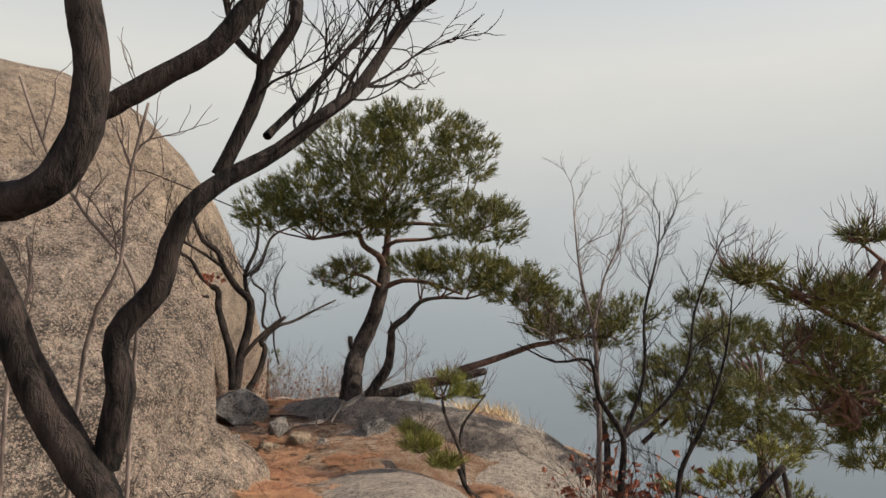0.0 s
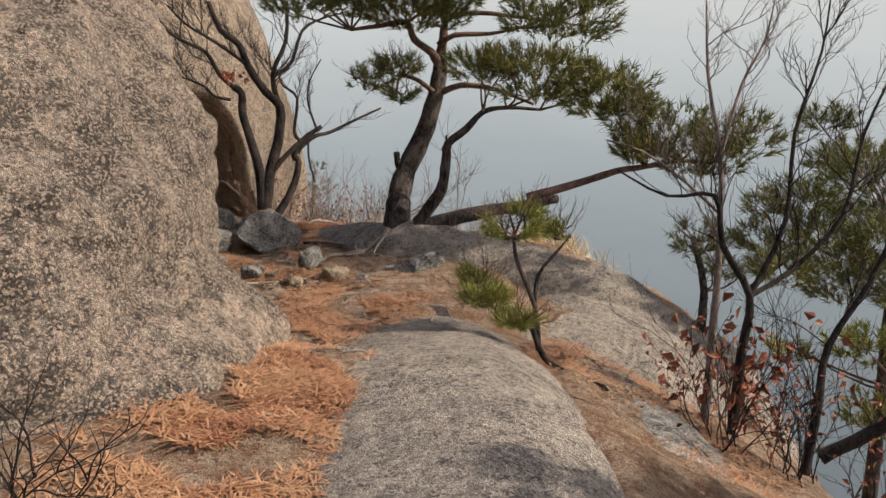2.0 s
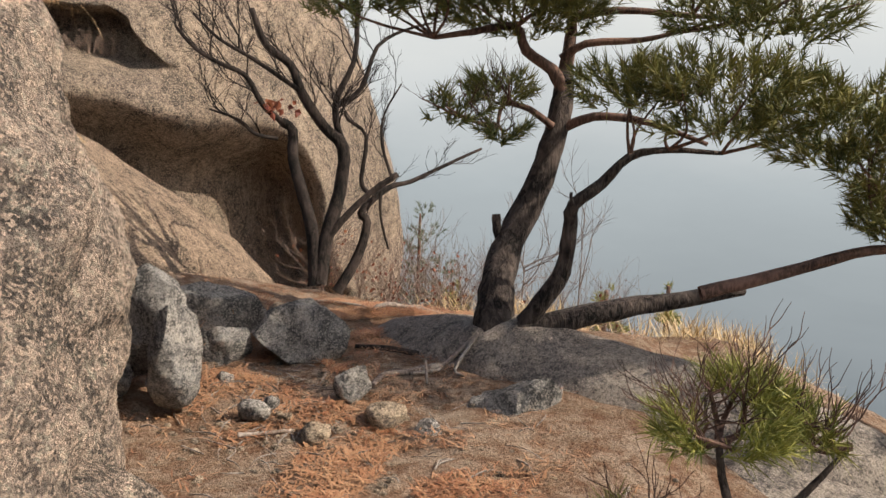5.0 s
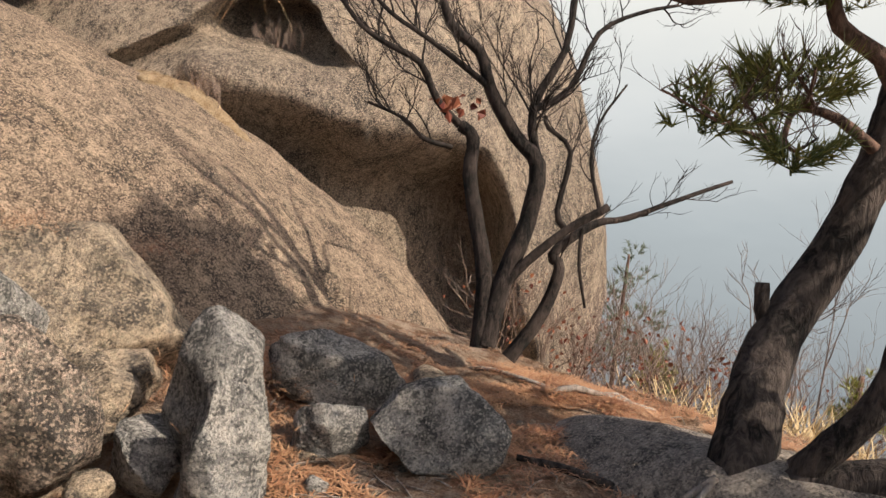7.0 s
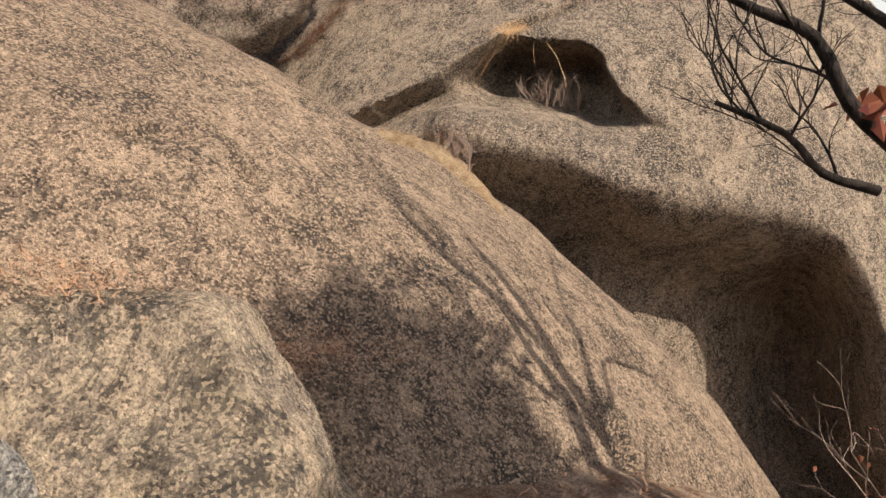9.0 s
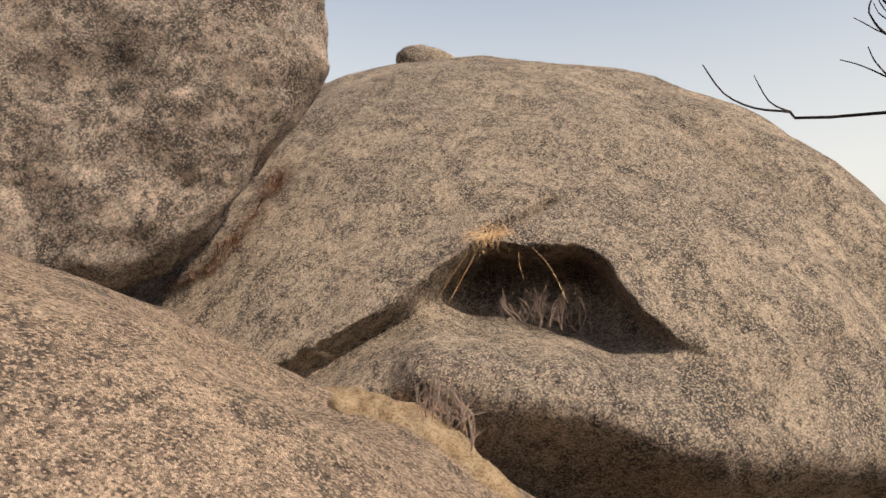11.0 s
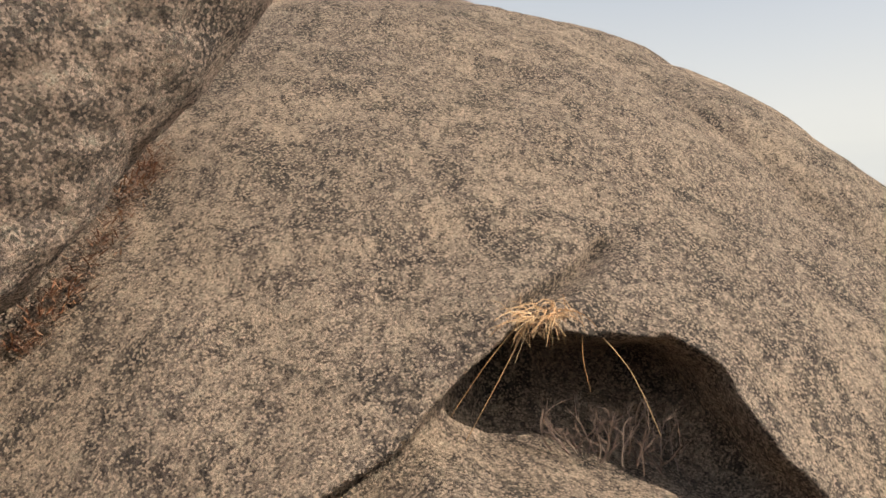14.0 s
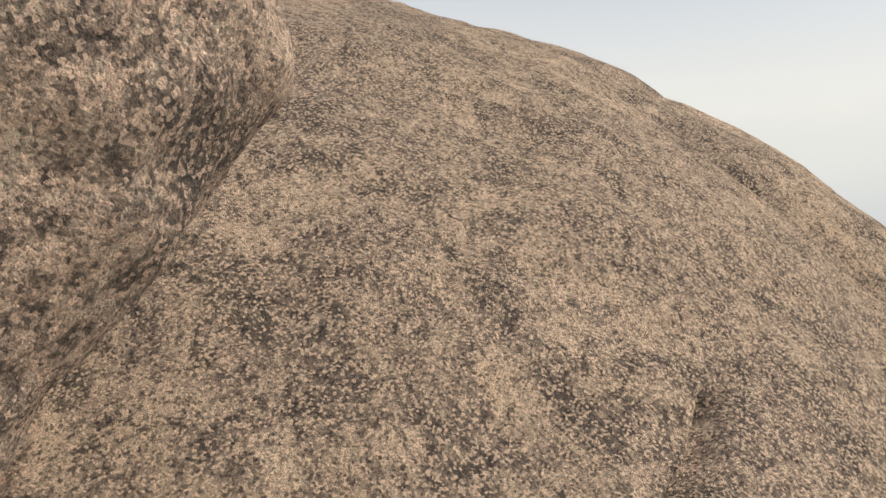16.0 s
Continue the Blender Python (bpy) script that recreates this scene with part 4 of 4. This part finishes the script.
roots = thing("pine_roots", "pale exposed roots gripping the soil", "roots")
for i, (pts, r) in enumerate((
        ([(-1.55, 11.42, -0.46), (-1.73, 11.26, -0.42), (-1.89, 11.10, -0.45), (-2.05, 10.95, -0.45), (-2.16, 10.81, -0.49), (-2.20, 10.68, -0.57), (-2.20, 10.56, -0.71)], 0.036), ([(-1.60, 11.35, -0.43), (-1.82, 11.16, -0.47), (-1.86, 11.03, -0.53), (-2.01, 10.86, -0.56)], 0.022),
        ([(-1.61, 11.56, -0.44), (-1.87, 11.49, -0.46), (-2.11, 11.42, -0.54), (-2.37, 11.37, -0.50), (-2.62, 11.30, -0.51)], 0.034), ([(-1.65, 11.65, -0.44), (-1.93, 11.70, -0.46), (-2.22, 11.73, -0.51), (-2.52, 11.77, -0.52)], 0.026),
        ([(-1.61, 11.29, -0.45), (-1.72, 11.11, -0.46), (-1.63, 11.00, -0.53)], 0.018), ([(-1.90, 10.90, -0.55), (-1.83, 10.69, -0.66)], 0.012), ([(-0.89, 10.78, -0.80), (-0.89, 10.96, -0.68), (-0.93, 11.12, -0.61)], 0.016), ([(-0.97, 10.74, -0.84), (-0.92, 10.94, -0.72), (-0.83, 11.16, -0.60)], 0.014),
        ([(-2.73, 9.61, -0.73), (-2.61, 9.71, -0.76), (-2.46, 9.82, -0.70)], 0.018), ([(-1.30, 11.44, -0.52), (-1.14, 11.49, -0.55), (-1.00, 11.53, -0.58)], 0.02), ([(-3.79, 12.54, -0.71), (-3.51, 12.56, -0.65), (-3.24, 12.54, -0.79), (-2.96, 12.53, -0.88)], 0.02), ([(-3.06, 12.24, -0.89), (-2.82, 12.44, -0.94), (-2.56, 12.66, -1.02), (-2.26, 12.91, -1.01)], 0.03), ([(-2.92, 12.52, -1.08), (-2.64, 12.76, -0.95), (-2.36, 12.97, -1.01)], 0.022))):
    pts = [pts[0]] + [on(p[0], p[1], 0.025) for p in pts[1:]]
    limb("root", roots, pts, r, r * 0.55, ROOT_BARK if i not in (2, 3) else PINE_BARK, 7, 0.15, 100 + i)


def litter(name, label, spots, material, length, seed, flat=0.3, wide=0.0025):
    """Dry needles lying over each other; spots: centre, reach, number."""
    rng = random.Random(seed)
    v, f = [], []
    for x, y, rx, ry, n in spots:
        for _ in range(n):
            px, py = x + rng.gauss(0, rx * 0.5), y + rng.gauss(0, ry * 0.5)
            if noise.noise(Vector((px * 2.2, py * 2.2, seed))) < -0.12:
                continue
            blades(v, f, (px, py, level(px, py) + rng.uniform(0.0, 0.03)), length * rng.uniform(0.6, 1.2), rng, wide, flat)
    return tagged(soup(name, v, f, material), label, "litter", "", "stuff")


litter("needle_litter", "orange dry pine needles on the path", ((-1.35, 5.4, 0.5, 1.6, 9000), (-1.25, 6.4, 0.5, 0.8, 5000), (-1.0, 4.6, 0.3, 0.9, 1500), (-2.2, 9.9, 0.9, 0.9, 3500), (-2.4, 12.3, 1.6, 1.2, 16000), (-2.6, 13.0, 1.0, 0.7, 5000), (-3.4, 10.6, 0.5, 0.9, 2500), (-1.7, 8.0, 0.4, 0.9, 4000), (-1.6, 9.0, 0.6, 0.8, 3000), (0.3, 8.4, 0.4, 0.6, 1500), (-3.7, 11.7, 0.9, 0.8, 4000), (-4.4, 11.3, 0.5, 0.7, 2000), (0.9, 9.0, 0.6, 0.8, 2200), (-1.2, 9.2, 0.9, 1.0, 2000), (-3.0, 10.9, 0.6, 0.8, 2500), (1.2, 7.6, 0.6, 0.8, 1500)), LITTER, 0.09, 5, 0.3, 0.0036)
litter("dry_grass", "pale dry grass at the edge of the ledge", ((0.6, 14.2, 0.9, 0.6, 1400), (-1.6, 14.0, 1.0, 0.5, 900)), STRAW, 0.22, 6, 1.6, 0.004)


def grass_tuft(name, label, places, n, size, seed, strands=()):
    rng = random.Random(seed)
    v, f = [], []
    for p in places:
        for _ in range(n):
            q = Vector(p) + Vector((rng.gauss(0, 0.05), rng.gauss(0, 0.05), rng.gauss(0, 0.02)))
            d = Vector((rng.gauss(0, 1), rng.gauss(0, 1) - 0.5, rng.gauss(0, 0.7)))
            tube(v, f, (q, q + d * size * 0.12, q + d * size * 0.22 + Vector((0, 0, -size * 0.12))), 0.0025, 0.001, 3)
    for line in strands:
        tube(v, f, line, 0.0024, 0.0014, 4)
    return tagged(soup(name, v, f, DRY_GRASS), label, "grass")


rng = random.Random(91)
v, f = [], []
for c, reach, n in (((-5.45, 10.95, 0.10), (0.16, 0.30, 0.05), 700), ((-5.35, 10.05, 0.36), (0.25, 0.12, 0.03), 350), ((-4.35, 10.75, -0.40), (0.3, 0.3, 0.05), 700), ((-8.2, 13.3, 1.40), (0.5, 0.12, 0.06), 300), ((-4.2, 10.1, -0.45), (0.25, 0.3, 0.06), 400)):
    for _ in range(n):
        blades(v, f, (rng.gauss(c[0], reach[0]), rng.gauss(c[1], reach[1]), rng.gauss(c[2], reach[2])), 0.09, rng, 0.002, 0.4)
tagged(soup("cleft_needles", v, f, LITTER), "orange pine needles gathered in rock clefts", "litter", "", "stuff")

grass_tuft("straw_tuft", "tuft of dry straw above the hollow", [(-8.42, 14.63, 2.77), (-8.33, 14.68, 2.81)], 75, 0.38, 8, (
    [(-8.44, 14.60, 2.78), (-8.58, 14.50, 2.55), (-8.72, 14.42, 2.28)], [(-8.46, 14.60, 2.76), (-8.64, 14.44, 2.60), (-8.80, 14.30, 2.45)], [(-8.42, 14.60, 2.76), (-8.50, 14.50, 2.50), (-8.62, 14.40, 2.18)],
    [(-8.18, 14.84, 2.76), (-8.00, 14.92, 2.55), (-7.86, 14.98, 2.25)], [(-8.22, 14.82, 2.76), (-8.20, 14.78, 2.60), (-8.16, 14.80, 2.44)]))


def scatter(name, label, material, count, seed, build, spots):
    """Small loose pieces strewn over the soil."""
    rng = random.Random(seed)
    v, f = [], []
    for _ in range(count):
        x, y, rx, ry = rng.choice(spots)
        px, py = rng.gauss(x, rx), rng.gauss(y, ry)
        build(v, f, Vector((px, py, level(px, py))), rng)
    return tagged(soup(name, v, f, material), label, "litter", "", "stuff")


def pebble(v, f, p, rng):
    r = rng.choice((0.008, 0.012, 0.018, 0.03))
    i, n = len(v), 5
    for h, k in ((-0.3, 0.9), (0.25, 1.0), (0.6, 0.55)):
        for j in range(n):
            a = 2 * math.pi * (j + 0.3 * h) / n
            q = r * k * rng.uniform(0.8, 1.25)
            v.append((p.x + math.cos(a) * q, p.y + math.sin(a) * q * 0.8, p.z + h * r))
    for s in range(2):
        for j in range(n):
            a, b = i + s * n + j, i + s * n + (j + 1) % n
            f.append((a, b, b + n, a + n))
    f.append(tuple(i + 2 * n + j for j in range(n)))


def fallen_twig(v, f, p, rng):
    a, l = rng.uniform(0, 6.28), rng.uniform(0.08, 0.3)
    d = Vector((math.cos(a), math.sin(a), 0)) * l
    m = p + d * 0.5 + Vector((rng.uniform(-0.03, 0.03), rng.uniform(-0.03, 0.03), 0.02))
    e = p + d
    tube(v, f, (p + Vector((0, 0, 0.008)), m, Vector((e.x, e.y, level(e.x, e.y) + 0.012))), rng.uniform(0.003, 0.007), 0.002, 4)


SOIL_SPOTS = ((-2.4, 10.2, 0.6, 0.6), (-3.1, 10.8, 0.4, 0.5), (-2.3, 12.0, 0.8, 0.6), (-1.3, 9.2, 0.6, 0.8), (-1.6, 7.4, 0.3, 0.9), (-2.6, 9.9, 0.4, 0.3), (0.7, 8.6, 0.4, 0.7))
scatter("loose_gravel", "angular granite grit strewn over the soil", GRANITE_YELLOW, 900, 401, pebble, SOIL_SPOTS)
scatter("fallen_twigs", "thin dry twigs lying on the soil", ROOT_BARK, 330, 402, fallen_twig, SOIL_SPOTS)
brush("hollow_shrub", "tangle of fine dry stems inside the hollow", [(-8.30, 15.00, 2.17), (-8.10, 15.08, 2.13), (-7.95, 15.16, 2.10)], 0.22, 56, BRUSH, 7, 0)
brush("gully_shrub", "small bare reddish shrub below the rock shelf", [(-7.92, 13.62, 1.28), (-7.75, 13.60, 1.22)], 0.34, 57, BRUSH, 8, 0)

# pale saplings against the boulder face
for i, (pts, r) in enumerate((([on(-1.60, 3.8), (-1.50, 3.75, 0.95), (-1.37, 3.75, 1.30), (-1.35, 3.74, 1.60), (-1.28, 3.75, 1.95)], 0.011), ([on(-1.80, 3.72), (-1.78, 3.7, 0.55), (-1.76, 3.7, 0.95), (-1.70, 3.7, 1.22), (-1.72, 3.7, 1.40)], 0.010), ([on(-1.36, 3.85), (-1.33, 3.80, 0.7), (-1.32, 3.78, 1.22), (-1.52, 3.75, 1.50), (-1.68, 3.74, 1.75), (-1.80, 3.74, 2.05)], 0.010))):
    bare_tree("sapling", "thin pale leafless sapling beside the boulder", ((pts, r, r * 0.5),), TWIG_BARK, ((pts[1:], 7, 0.22, 0.004, 1),), 500 + i, None)["group"] = "saplings"
# soil and needles lodged between the leaning block and the dome
SEAM = ((-10.79, 14.26, 3.70), (-10.65, 14.0, 3.34), (-10.45, 13.57, 2.78), (-10.5, 13.38, 2.46), (-10.9, 13.2, 2.3))
rng = random.Random(93)
v, f = [], []
for a, b in zip(SEAM, SEAM[1:]):
    for _ in range(260):
        p = Vector(a).lerp(Vector(b), rng.random())
        blades(v, f, p + Vector((rng.gauss(0, 0.06), rng.gauss(0, 0.06), rng.gauss(0, 0.03))), 0.11, rng, 0.003, 0.6)
tagged(soup("seam_needles", v, f, LITTER), "orange needles caught under the leaning block", "litter", "", "stuff")
